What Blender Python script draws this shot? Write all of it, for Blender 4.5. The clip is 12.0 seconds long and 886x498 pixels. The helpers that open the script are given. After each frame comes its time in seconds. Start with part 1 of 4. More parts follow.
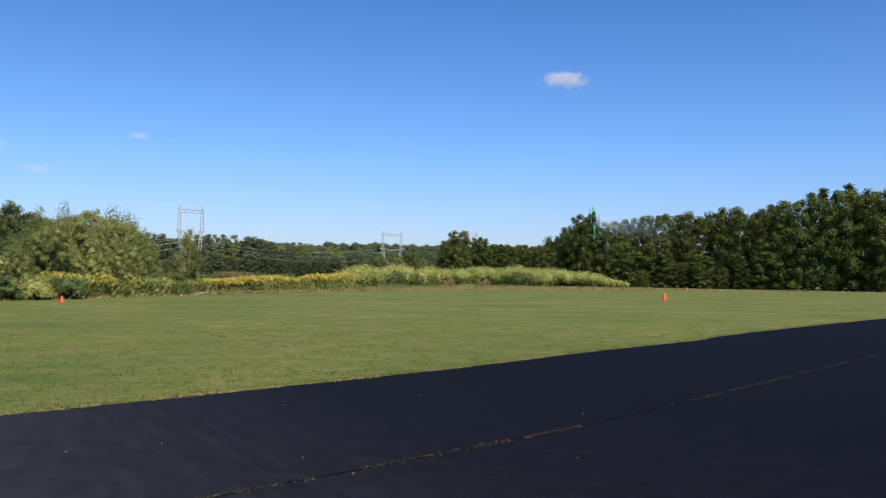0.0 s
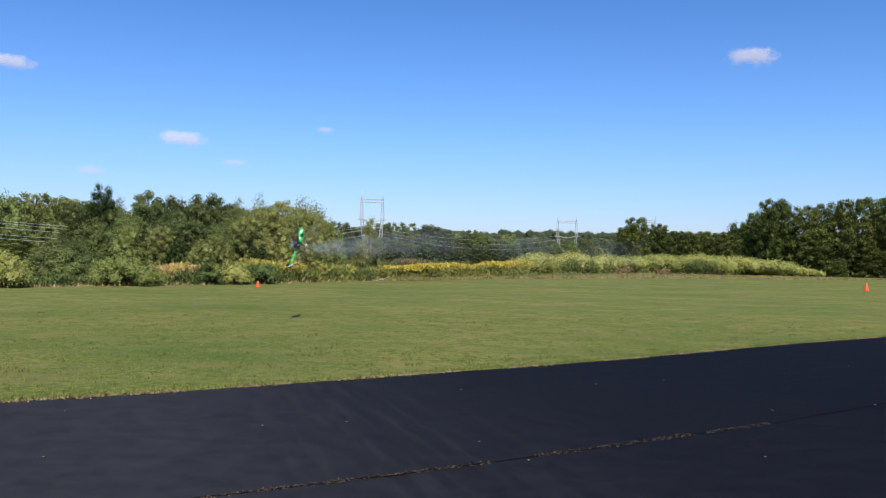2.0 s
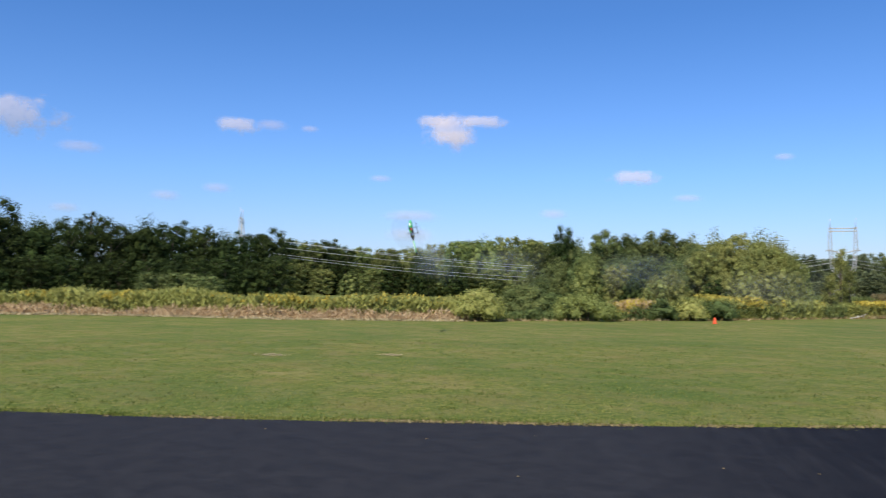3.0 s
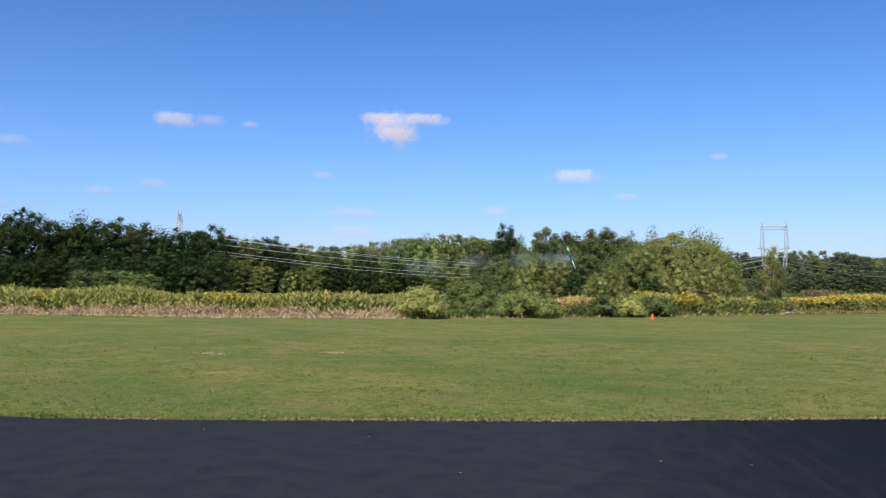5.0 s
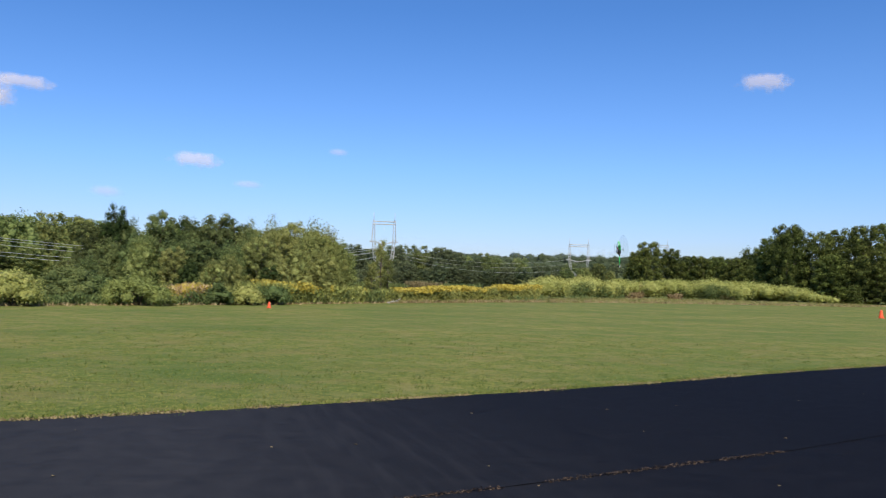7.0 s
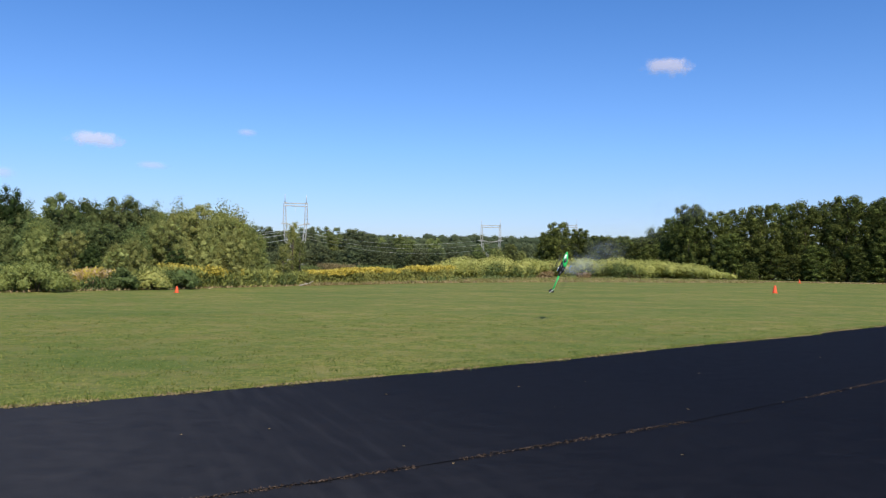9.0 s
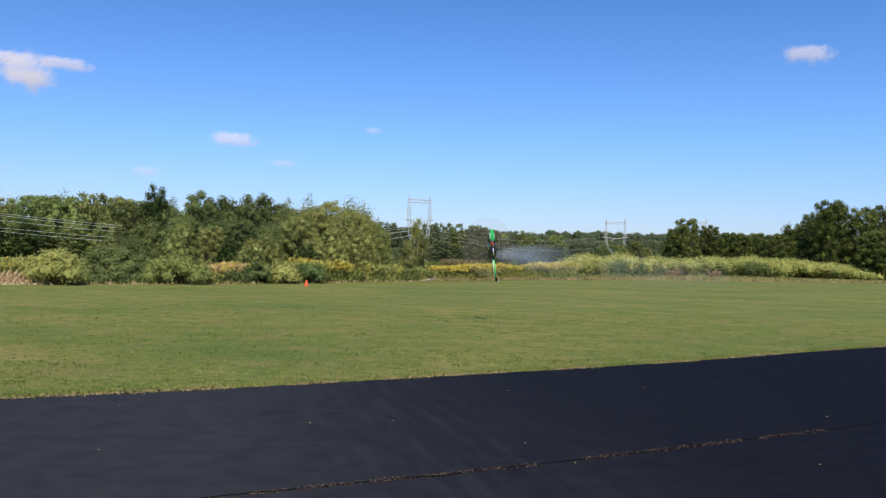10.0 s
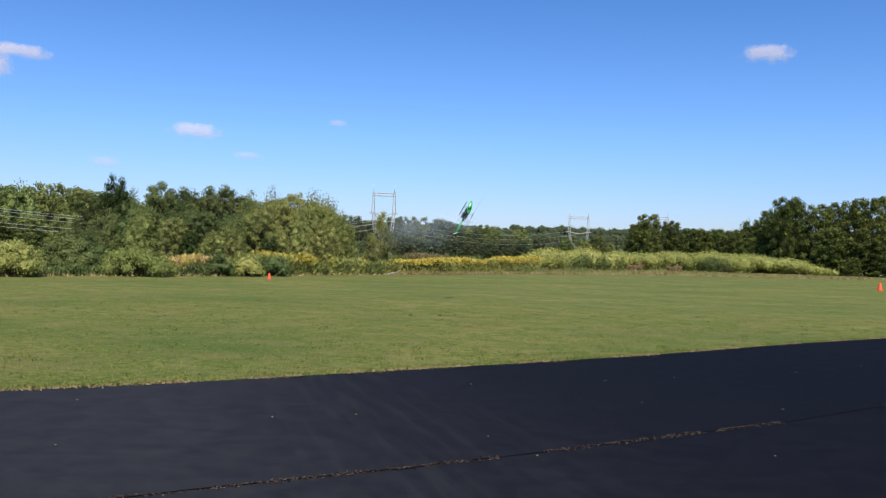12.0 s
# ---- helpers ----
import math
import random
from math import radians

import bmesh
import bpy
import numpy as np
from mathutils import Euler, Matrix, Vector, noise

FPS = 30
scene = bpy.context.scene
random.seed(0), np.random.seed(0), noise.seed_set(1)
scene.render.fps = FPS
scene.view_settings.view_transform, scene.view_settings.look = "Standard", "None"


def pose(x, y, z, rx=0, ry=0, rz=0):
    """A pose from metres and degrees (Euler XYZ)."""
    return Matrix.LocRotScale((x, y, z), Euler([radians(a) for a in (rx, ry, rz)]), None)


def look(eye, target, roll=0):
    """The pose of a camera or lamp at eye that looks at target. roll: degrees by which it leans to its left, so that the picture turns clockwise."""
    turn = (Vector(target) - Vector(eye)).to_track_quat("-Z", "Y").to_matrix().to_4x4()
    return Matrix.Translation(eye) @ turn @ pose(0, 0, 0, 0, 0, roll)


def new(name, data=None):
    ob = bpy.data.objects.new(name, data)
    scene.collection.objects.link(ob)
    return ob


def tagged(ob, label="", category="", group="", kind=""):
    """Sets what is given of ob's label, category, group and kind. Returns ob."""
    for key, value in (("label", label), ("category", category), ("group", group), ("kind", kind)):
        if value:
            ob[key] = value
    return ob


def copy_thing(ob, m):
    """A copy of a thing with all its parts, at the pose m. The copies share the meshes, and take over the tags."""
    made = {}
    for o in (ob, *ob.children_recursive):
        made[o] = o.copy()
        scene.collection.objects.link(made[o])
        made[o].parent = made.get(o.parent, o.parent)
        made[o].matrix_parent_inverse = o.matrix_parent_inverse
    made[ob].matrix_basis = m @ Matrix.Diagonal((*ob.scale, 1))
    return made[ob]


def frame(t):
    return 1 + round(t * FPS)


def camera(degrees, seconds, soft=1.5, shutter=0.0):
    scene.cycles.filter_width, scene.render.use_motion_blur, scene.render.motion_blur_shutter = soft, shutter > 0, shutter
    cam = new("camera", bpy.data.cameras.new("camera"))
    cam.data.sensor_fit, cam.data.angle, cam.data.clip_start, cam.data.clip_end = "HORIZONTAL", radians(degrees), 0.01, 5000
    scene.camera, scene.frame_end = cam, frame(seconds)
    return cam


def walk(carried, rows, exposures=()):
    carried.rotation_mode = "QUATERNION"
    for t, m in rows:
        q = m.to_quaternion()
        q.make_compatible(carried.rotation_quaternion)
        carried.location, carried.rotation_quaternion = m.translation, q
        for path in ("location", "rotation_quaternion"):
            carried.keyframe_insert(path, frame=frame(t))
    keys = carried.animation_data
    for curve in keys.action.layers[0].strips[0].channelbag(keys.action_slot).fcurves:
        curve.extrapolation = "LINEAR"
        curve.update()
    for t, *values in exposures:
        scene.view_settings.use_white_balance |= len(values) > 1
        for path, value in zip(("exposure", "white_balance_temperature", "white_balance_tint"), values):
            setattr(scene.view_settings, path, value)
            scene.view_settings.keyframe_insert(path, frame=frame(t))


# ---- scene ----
cam = camera(57.13, 12.0, soft=1.15, shutter=0.15)


def aim(yaw, pitch, roll):
    return pose(0, 0, 1.6, 90 + pitch, roll, yaw)


walk(cam, [
    (0.0, aim(0.04, 1.90, -0.70)),
    (0.5, aim(3.86, 2.01, -1.27)),
    (1.0, aim(6.55, 1.11, -0.88)),
    (1.5, aim(9.87, 0.51, -1.00)),
    (2.0, aim(12.30, 0.85, -0.90)),
    (2.3, aim(15.16, 0.62, -1.00)),
    (2.5, aim(23.02, 2.05, -1.42)),
    (2.7, aim(32.60, 2.89, -0.58)),
    (3.1, aim(46.00, 2.90, -0.75)),
    (3.6, aim(51.00, 2.75, -0.65)),
    (4.0, aim(50.20, 2.62, -0.60)),
    (4.3, aim(47.81, 2.55, -0.71)),
    (4.5, aim(45.36, 2.67, -0.15)),
    (5.0, aim(39.49, 2.83, -0.42)),
    (5.5, aim(33.14, 2.94, -0.58)),
    (6.0, aim(26.91, 3.27, -1.01)),
    (6.5, aim(19.65, 3.19, -1.26)),
    (7.0, aim(13.09, 2.43, -1.46)),
    (7.2, aim(10.82, 2.37, -1.47)),
    (7.6, aim(6.80, 2.05, -1.15)),
    (8.0, aim(3.90, 1.75, -0.80)),
    (8.4, aim(3.30, 1.50, -0.45)),
    (8.8, aim(5.22, 1.34, -0.22)),
    (9.0, aim(7.00, 1.23, -0.77)),
    (9.5, aim(11.03, 0.96, -0.87)),
    (10.0, aim(15.59, 0.82, -1.25)),
    (10.5, aim(16.67, 0.82, -1.16)),
    (11.0, aim(16.58, 1.09, -1.00)),
    (11.5, aim(14.01, 1.18, -0.79)),
    (12.0, aim(13.08, 0.44, -1.59)),
], [(0.0, 0.13), (0.4, 0.25), (1.0, 0.27), (1.5, 0.25), (2.5, 0.22), (4.5, 0.2), (12.0, 0.2)])

# ---- light ----
SUN_AZ, SUN_EL = 203.0, 48.0          # bearing counted leftwards from +Y
world = bpy.data.worlds.new("sky")
scene.world = world
world.use_nodes = True
wn = world.node_tree.nodes
sky = wn.new("ShaderNodeTexSky")
sky.sky_type = 'NISHITA'
sky.sun_disc = False
sky.sun_elevation = radians(SUN_EL)
sky.sun_rotation = radians(-SUN_AZ)
sky.air_density = 1.0
sky.dust_density = 0.6
sky.ozone_density = 2.0
wn["Background"].inputs[1].default_value = 0.17
# a very clear, deep blue day: paler towards the horizon
way = wn.new("ShaderNodeTexCoord")
way_z = wn.new("ShaderNodeSeparateXYZ")
hue_up = wn.new("ShaderNodeValToRGB")
while len(hue_up.color_ramp.elements) < 3:
    hue_up.color_ramp.elements.new(0.5)
for e, (p, c) in zip(hue_up.color_ramp.elements, ((0.0, (0.505, 0.525, 0.725)), (0.14, (0.395, 0.56, 0.85)), (0.32, (0.275, 0.485, 0.78)))):
    e.position, e.color = p, (*c, 1)
tint = wn.new("ShaderNodeMix")
tint.data_type, tint.blend_type = 'RGBA', 'MULTIPLY'
tint.inputs[0].default_value = 1.0
for a, b in ((way.outputs["Generated"], way_z.inputs[0]), (way_z.outputs[2], hue_up.inputs[0]), (sky.outputs[0], tint.inputs[6]),
             (hue_up.outputs[0], tint.inputs[7]), (tint.outputs[2], wn["Background"].inputs[0])):
    world.node_tree.links.new(a, b)
sun_dir = Vector((-math.sin(radians(SUN_AZ)) * math.cos(radians(SUN_EL)),
                  math.cos(radians(SUN_AZ)) * math.cos(radians(SUN_EL)), math.sin(radians(SUN_EL))))
sun_data = bpy.data.lights.new("sun", 'SUN')
sun_data.energy, sun_data.angle, sun_data.color = 5.0, radians(0.53), (1.0, 0.92, 0.76)
sun = new("sun", sun_data)
sun.matrix_world = look(sun_dir * 60, (0, 0, 0))


# ---- materials ----
def mat(name, rough=0.8, metal=0.0):
    m = bpy.data.materials.new(name)
    m.use_nodes = True
    b = m.node_tree.nodes["Principled BSDF"]
    b.inputs["Roughness"].default_value, b.inputs["Metallic"].default_value = rough, metal
    return m, m.node_tree.nodes, m.node_tree.links, b


def ramp(n, l, src, stops, interp='LINEAR'):
    r = n.new("ShaderNodeValToRGB")
    r.color_ramp.interpolation = interp
    while len(r.color_ramp.elements) < len(stops):
        r.color_ramp.elements.new(0.5)
    for e, (p, c) in zip(r.color_ramp.elements, stops):
        e.position, e.color = p, (*c, 1)
    l.new(src, r.inputs[0])
    return r.outputs[0]


def tex(n, l, scale, detail=4.0, rough=0.55, stretch=None, coord="Object", turn=0.0):
    t = n.new("ShaderNodeTexNoise")
    t.inputs["Scale"].default_value, t.inputs["Detail"].default_value, t.inputs["Roughness"].default_value = scale, detail, rough
    c = n.new("ShaderNodeTexCoord")
    src = c.outputs[coord]
    if stretch:
        mp = n.new("ShaderNodeMapping")
        mp.inputs["Scale"].default_value = stretch
        mp.inputs["Rotation"].default_value = (0, 0, radians(turn))
        l.new(src, mp.inputs[0])
        src = mp.outputs[0]
    l.new(src, t.inputs["Vector"])
    return t.outputs["Fac"]


def mixc(n, l, fac, a, b, mode='MIX'):
    m = n.new("ShaderNodeMix")
    m.data_type, m.blend_type = 'RGBA', mode
    for i, v in ((0, fac), (6, a), (7, b)):
        if isinstance(v, (int, float)):
            m.inputs[i].default_value = v
        elif isinstance(v, tuple):
            m.inputs[i].default_value = (*v, 1)
        else:
            l.new(v, m.inputs[i])
    return m.outputs[2]


def bump(n, l, b, src, strength, dist):
    bp = n.new("ShaderNodeBump")
    bp.inputs["Strength"].default_value, bp.inputs["Distance"].default_value = strength, dist
    l.new(src, bp.inputs["Height"])
    l.new(bp.outputs[0], b.inputs["Normal"])


def leaf_mat(name, dark, mid, light, spread=0.5, even=False):
    """Foliage: each leaf has its own tone, each plant too, and light shines through a little."""
    m, n, l, b = mat(name, 0.62)
    b.inputs["Specular IOR Level"].default_value = 0.065
    g = n.new("ShaderNodeNewGeometry")
    o = n.new("ShaderNodeObjectInfo")
    c = ramp(n, l, g.outputs["Random Per Island"], [(0.0, dark), (0.5, mid), (1.0, light)] if even else [(0.0, tuple(v * 0.6 for v in dark)), (0.3, dark), (0.65, mid), (1.0, tuple(v * 1.3 for v in light))])
    big = tex(n, l, 0.35, 2.0)
    c = mixc(n, l, ramp(n, l, big, [(0.35, (0, 0, 0)), (0.65, (1, 1, 1))]), c, mixc(n, l, 0.45, c, light))
    hue = n.new("ShaderNodeHueSaturation")
    mr = n.new("ShaderNodeMapRange")
    mr.inputs[3].default_value, mr.inputs[4].default_value = 1 - spread * 0.5, 1 + spread * 0.5
    l.new(o.outputs["Random"], mr.inputs[0])
    l.new(mr.outputs[0], hue.inputs["Value"])
    mh = n.new("ShaderNodeMapRange")
    mh.inputs[3].default_value, mh.inputs[4].default_value = 0.5 - spread * 0.03, 0.5 + spread * 0.03
    wn_ = n.new("ShaderNodeTexWhiteNoise")
    wn_.noise_dimensions = '1D'
    l.new(o.outputs["Random"], wn_.inputs["W"])
    l.new(wn_.outputs["Value"], mh.inputs[0])
    l.new(mh.outputs[0], hue.inputs["Hue"])
    l.new(c, hue.inputs["Color"])
    l.new(hue.outputs[0], b.inputs["Base Color"])
    t = n.new("ShaderNodeBsdfTranslucent")
    l.new(hue.outputs[0], t.inputs[0])
    mx = n.new("ShaderNodeMixShader")
    mx.inputs[0].default_value = 0.22
    l.new(b.outputs[0], mx.inputs[1])
    l.new(t.outputs[0], mx.inputs[2])
    l.new(mx.outputs[0], n["Material Output"].inputs[0])
    return m


def plain(name, color, rough=0.5, metal=0.0, vary=0.12, scale=8.0, shine=0.5):
    m, n, l, b = mat(name, rough, metal)
    b.inputs["Specular IOR Level"].default_value = shine
    c2 = tuple(v * (1 - vary) for v in color)
    l.new(mixc(n, l, tex(n, l, scale), color, c2), b.inputs["Base Color"])
    return m


def grass_mat():
    m, n, l, b = mat("mown_grass", 0.9)
    b.inputs["Specular IOR Level"].default_value = 0.1
    fine = tex(n, l, 7.0, 8.0, 0.85)
    tuft = tex(n, l, 1.1, 6.0, 0.7)
    broad = tex(n, l, 0.16, 4.0, 0.6, (1.0, 1.3, 1.0), "Object", 30)
    c = ramp(n, l, fine, [(0.36, (0.046, 0.062, 0.013)), (0.50, (0.124, 0.150, 0.029)), (0.62, (0.27, 0.245, 0.072))])
    dry = ramp(n, l, tuft, [(0.46, (0, 0, 0)), (0.64, (1, 1, 1))])
    c = mixc(n, l, dry, c, mixc(n, l, 0.8, c, (0.245, 0.205, 0.08)))
    lush = ramp(n, l, broad, [(0.36, (0, 0, 0)), (0.66, (1, 1, 1))])
    c = mixc(n, l, lush, c, mixc(n, l, 0.65, c, (0.062, 0.112, 0.022)))
    bare = tex(n, l, 0.42, 5.0, 0.62, (1.0, 1.8, 1.0), "Object", -28)
    c = mixc(n, l, ramp(n, l, bare, [(0.50, (0, 0, 0)), (0.66, (1, 1, 1))]), c, mixc(n, l, 0.4, c, (0.20, 0.15, 0.058)))
    l.new(c, b.inputs["Base Color"])
    bump(n, l, b, fine, 0.6, 0.05)
    return m


def asphalt_mat():
    m, n, l, b = mat("sealed_asphalt", 0.7)
    c = n.new("ShaderNodeTexCoord")
    sp = n.new("ShaderNodeSeparateXYZ")
    l.new(c.outputs["Object"], sp.inputs[0])
    # worn, greyer stretch beyond the old sealing seam
    ma = n.new("ShaderNodeMath"); ma.operation = 'MULTIPLY_ADD'
    ma.inputs[1].default_value = 1.70
    l.new(sp.outputs[0], ma.inputs[0]); l.new(sp.outputs[1], ma.inputs[2])
    wob = tex(n, l, 1.3, 5.0, 0.6, (1.0, 0.35, 1.0), "Object", 30)
    mb = n.new("ShaderNodeMath"); mb.operation = 'MULTIPLY_ADD'
    mb.inputs[1].default_value = 2.2
    l.new(wob, mb.inputs[0]); l.new(ma.outputs[0], mb.inputs[2])
    mr = n.new("ShaderNodeMapRange")
    mr.inputs[1].default_value, mr.inputs[2].default_value = 16.0, 0.9
    l.new(mb.outputs[0], mr.inputs[0])
    grain = tex(n, l, 60.0, 3.0, 0.7)
    patch = tex(n, l, 3.5, 8.0, 0.75)
    new_c = ramp(n, l, patch, [(0.35, (0.0021, 0.0022, 0.0043)), (0.65, (0.0054, 0.0057, 0.0094))])
    old_c = ramp(n, l, patch, [(0.32, (0.017, 0.0175, 0.0215)), (0.70, (0.032, 0.032, 0.037))])
    # worn grey past the seam; the long fade also paints in a view-angle sheen
    wear_and_sheen = ramp(n, l, mr.outputs[0], [(0.0, (0.02,) * 3), (0.45, (0.14,) * 3), (0.74, (0.42,) * 3), (1.0, (1, 1, 1))])
    col = mixc(n, l, wear_and_sheen, new_c, old_c)
    # faint streaks fanning across the old seam
    m1 = n.new("ShaderNodeMapping"); m1.inputs["Rotation"].default_value = (0, 0, radians(60))
    m2 = n.new("ShaderNodeMapping"); m2.inputs["Scale"].default_value = (0.5, 6.0, 1.0)
    l.new(c.outputs["Object"], m1.inputs[0]); l.new(m1.outputs[0], m2.inputs[0])
    st = n.new("ShaderNodeTexNoise"); st.inputs["Scale"].default_value = 1.3; st.inputs["Detail"].default_value = 4.0
    l.new(m2.outputs[0], st.inputs["Vector"])
    near = ramp(n, l, mr.outputs[0], [(0.55, (0, 0, 0)), (0.80, (0.45,) * 3), (1.0, (0.08,) * 3)])
    sf = mixc(n, l, 1.0, near, ramp(n, l, st.outputs["Fac"], [(0.48, (0, 0, 0)), (0.66, (1, 1, 1))]), 'MULTIPLY')
    col = mixc(n, l, sf, col, (0.027, 0.027, 0.031))
    spk = ramp(n, l, grain, [(0.62, (0, 0, 0)), (0.78, (1, 1, 1))])
    col = mixc(n, l, spk, col, mixc(n, l, 0.18, col, (0.12, 0.11, 0.10)))
    l.new(col, b.inputs["Base Color"])
    l.new(ramp(n, l, patch, [(0.3, (0.75,) * 3), (0.7, (0.92,) * 3)]), b.inputs["Roughness"])
    b.inputs["Specular IOR Level"].default_value = 0.06
    bump(n, l, b, grain, 0.5, 0.006)
    return m


M_GRASS = grass_mat()
M_ASPHALT = asphalt_mat()
M_MAPLE = leaf_mat("maple_leaves", (0.012, 0.021, 0.007), (0.037, 0.056, 0.015), (0.160, 0.185, 0.046), 0.55)
M_DARK = leaf_mat("oak_leaves", (0.016, 0.028, 0.010), (0.032, 0.051, 0.015), (0.058, 0.081, 0.023), 0.50)
M_OLIVE = leaf_mat("willow_leaves", (0.100, 0.125, 0.038), (0.190, 0.212, 0.066), (0.31, 0.32, 0.105), 0.6, True)
M_THICKET = leaf_mat("thicket_leaves", (0.042, 0.062, 0.022), (0.092, 0.118, 0.040), (0.170, 0.192, 0.068), 0.75, True)
M_PALEBUSH = leaf_mat("pale_bush_leaves", (0.19, 0.215, 0.055), (0.30, 0.315, 0.085), (0.43, 0.42, 0.14), 0.2, True)
M_FAR = leaf_mat("far_leaves", (0.074, 0.104, 0.035), (0.129, 0.165, 0.051), (0.230, 0.244, 0.080), 0.70)
# the air's bluish haze is mixed into the next two leaf colours
M_FARDARK = leaf_mat("far_dark_hazed_leaves", (0.056, 0.077, 0.044), (0.096, 0.122, 0.062), (0.158, 0.180, 0.085), 0.7)
M_HAZE = leaf_mat("distant_hazed_leaves", (0.046, 0.064, 0.036), (0.062, 0.083, 0.044), (0.085, 0.104, 0.053), 0.40, True)
M_BUSH = leaf_mat("bush_leaves", (0.10, 0.13, 0.035), (0.19, 0.22, 0.06), (0.32, 0.34, 0.11), 0.2, True)
M_SHRUB = leaf_mat("shrub_leaves", (0.049, 0.078, 0.027), (0.100, 0.133, 0.045), (0.167, 0.195, 0.068), 0.50, True)
M_WEED = leaf_mat("weed_leaves", (0.17, 0.19, 0.05), (0.27, 0.28, 0.075), (0.37, 0.36, 0.115), 0.2, True)
M_VINE = leaf_mat("vine_leaves", (0.20, 0.22, 0.055), (0.30, 0.312, 0.085), (0.42, 0.41, 0.135), 0.2, True)
M_GOLD = leaf_mat("goldenrod_flowers", (0.33, 0.25, 0.04), (0.46, 0.355, 0.06), (0.57, 0.465, 0.11), 0.2, True)
M_GOLDPALE = leaf_mat("pale_goldenrod", (0.33, 0.26, 0.04), (0.45, 0.36, 0.06), (0.55, 0.46, 0.10), 0.2, True)
M_TANGREEN = leaf_mat("faded_weeds", (0.13, 0.10, 0.05), (0.20, 0.16, 0.08), (0.27, 0.22, 0.11), 0.2, True)
M_JOINT = leaf_mat("joint_debris", (0.035, 0.024, 0.018), (0.07, 0.048, 0.035), (0.13, 0.095, 0.07), 0.2)
M_TAN = leaf_mat("tan_grass", (0.34, 0.225, 0.115), (0.48, 0.345, 0.19), (0.60, 0.47, 0.28), 0.2, True)
M_STRAW = leaf_mat("dry_grass", (0.18, 0.13, 0.06), (0.28, 0.20, 0.10), (0.40, 0.31, 0.17), 0.2, True)
M_ROUGH = leaf_mat("rough_grass_blades", (0.13, 0.15, 0.04), (0.21, 0.215, 0.065), (0.30, 0.28, 0.10), 0.2, True)
M_TUFT = leaf_mat("grass_tufts", (0.05, 0.085, 0.016), (0.09, 0.13, 0.026), (0.16, 0.18, 0.045), 0.2, True)
M_PALESTRAW = leaf_mat("bleached_grass", (0.30, 0.23, 0.13), (0.42, 0.34, 0.20), (0.52, 0.44, 0.28), 0.2, True)
M_BLADE = leaf_mat("grass_blades", (0.10, 0.135, 0.022), (0.17, 0.20, 0.04), (0.30, 0.28, 0.09), 0.2, True)
M_BARK = plain("bark", (0.13, 0.10, 0.075), 0.9, 0, 0.5, 4.0)
M_STEEL = plain("galvanised_steel", (0.52, 0.51, 0.50), 0.55, 0.2, 0.2, 1.0)
M_WIRE = plain("aluminium_wire", (0.75, 0.75, 0.74), 0.35, 0.4, 0.1, 1.0)
M_ORANGE = plain("orange_plastic", (0.85, 0.10, 0.025), 0.5, 0, 0.15, 6.0)
M_GREEN = plain("green_fibreglass", (0.02, 0.42, 0.09), 0.3, 0, 0.05)
M_WHITE = plain("white_paint", (0.8, 0.8, 0.78), 0.3, 0, 0.05)
M_BLACK = plain("carbon_fibre", (0.012, 0.012, 0.014), 0.35, 0, 0.3, 30)
M_RED = plain("red_anodised", (0.55, 0.04, 0.03), 0.3, 0.4, 0.1)
M_CHROME = plain("polished_aluminium", (0.8, 0.8, 0.8), 0.2, 0.9, 0.05)
M_RUBBER = plain("black_rubber", (0.02, 0.02, 0.02), 0.8, 0, 0.2)


def veil(name, color, alpha, soft, scale, power=1.0, inner=0.08):
    """Thin stuff that light passes through: denser towards the middle, broken up by noise."""
    m, n, l, b = mat(name, 1.0)
    b.inputs["Base Color"].default_value = (*color, 1)
    b.inputs["Specular IOR Level"].default_value = 0.0
    c = n.new("ShaderNodeTexCoord")
    mp = n.new("ShaderNodeMapping")
    l.new(c.outputs["UV"], mp.inputs[0])
    mp.inputs["Location"].default_value = (-0.5, -0.5, 0)
    ln = n.new("ShaderNodeVectorMath"); ln.operation = 'LENGTH'
    l.new(mp.outputs[0], ln.inputs[0])
    ns = tex(n, l, scale, 5.0, 0.6)
    ad = n.new("ShaderNodeMath"); ad.operation = 'MULTIPLY_ADD'
    ad.inputs[1].default_value = soft
    l.new(ns, ad.inputs[0]); l.new(ln.outputs["Value"], ad.inputs[2])
    mr = n.new("ShaderNodeMapRange")
    mr.interpolation_type = 'SMOOTHSTEP'
    mr.inputs[1].default_value, mr.inputs[2].default_value = 0.46 + soft * 0.5, inner + soft * 0.5 * power
    mr.inputs[3].default_value, mr.inputs[4].default_value = 0.0, alpha
    l.new(ad.outputs[0], mr.inputs[0])
    l.new(mr.outputs[0], b.inputs["Alpha"])
    return m


M_CLOUD = veil("cloud_vapour", (0.50, 0.445, 0.46), 0.55, 1.0, 0.014, 1.0, 0.13)
M_WISP = veil("thin_cloud", (0.50, 0.43, 0.46), 0.30, 0.6, 0.009)
M_SMOKE = [veil("exhaust_smoke", (0.44, 0.53, 0.70), a, 1.1, 1.3 - 0.1 * i) for i, a in enumerate((0.20, 0.17, 0.12, 0.08, 0.06, 0.05, 0.04))]


# ---- mesh helpers ----
def link_mesh(name, me, material, parent=None, label=""):
    if material:
        for mm in (material if isinstance(material, (list, tuple)) else (material,)):
            me.materials.append(mm)
    ob = new(name, me)
    if parent:
        ob.parent = parent
    if label:
        ob["label"] = label
    return ob


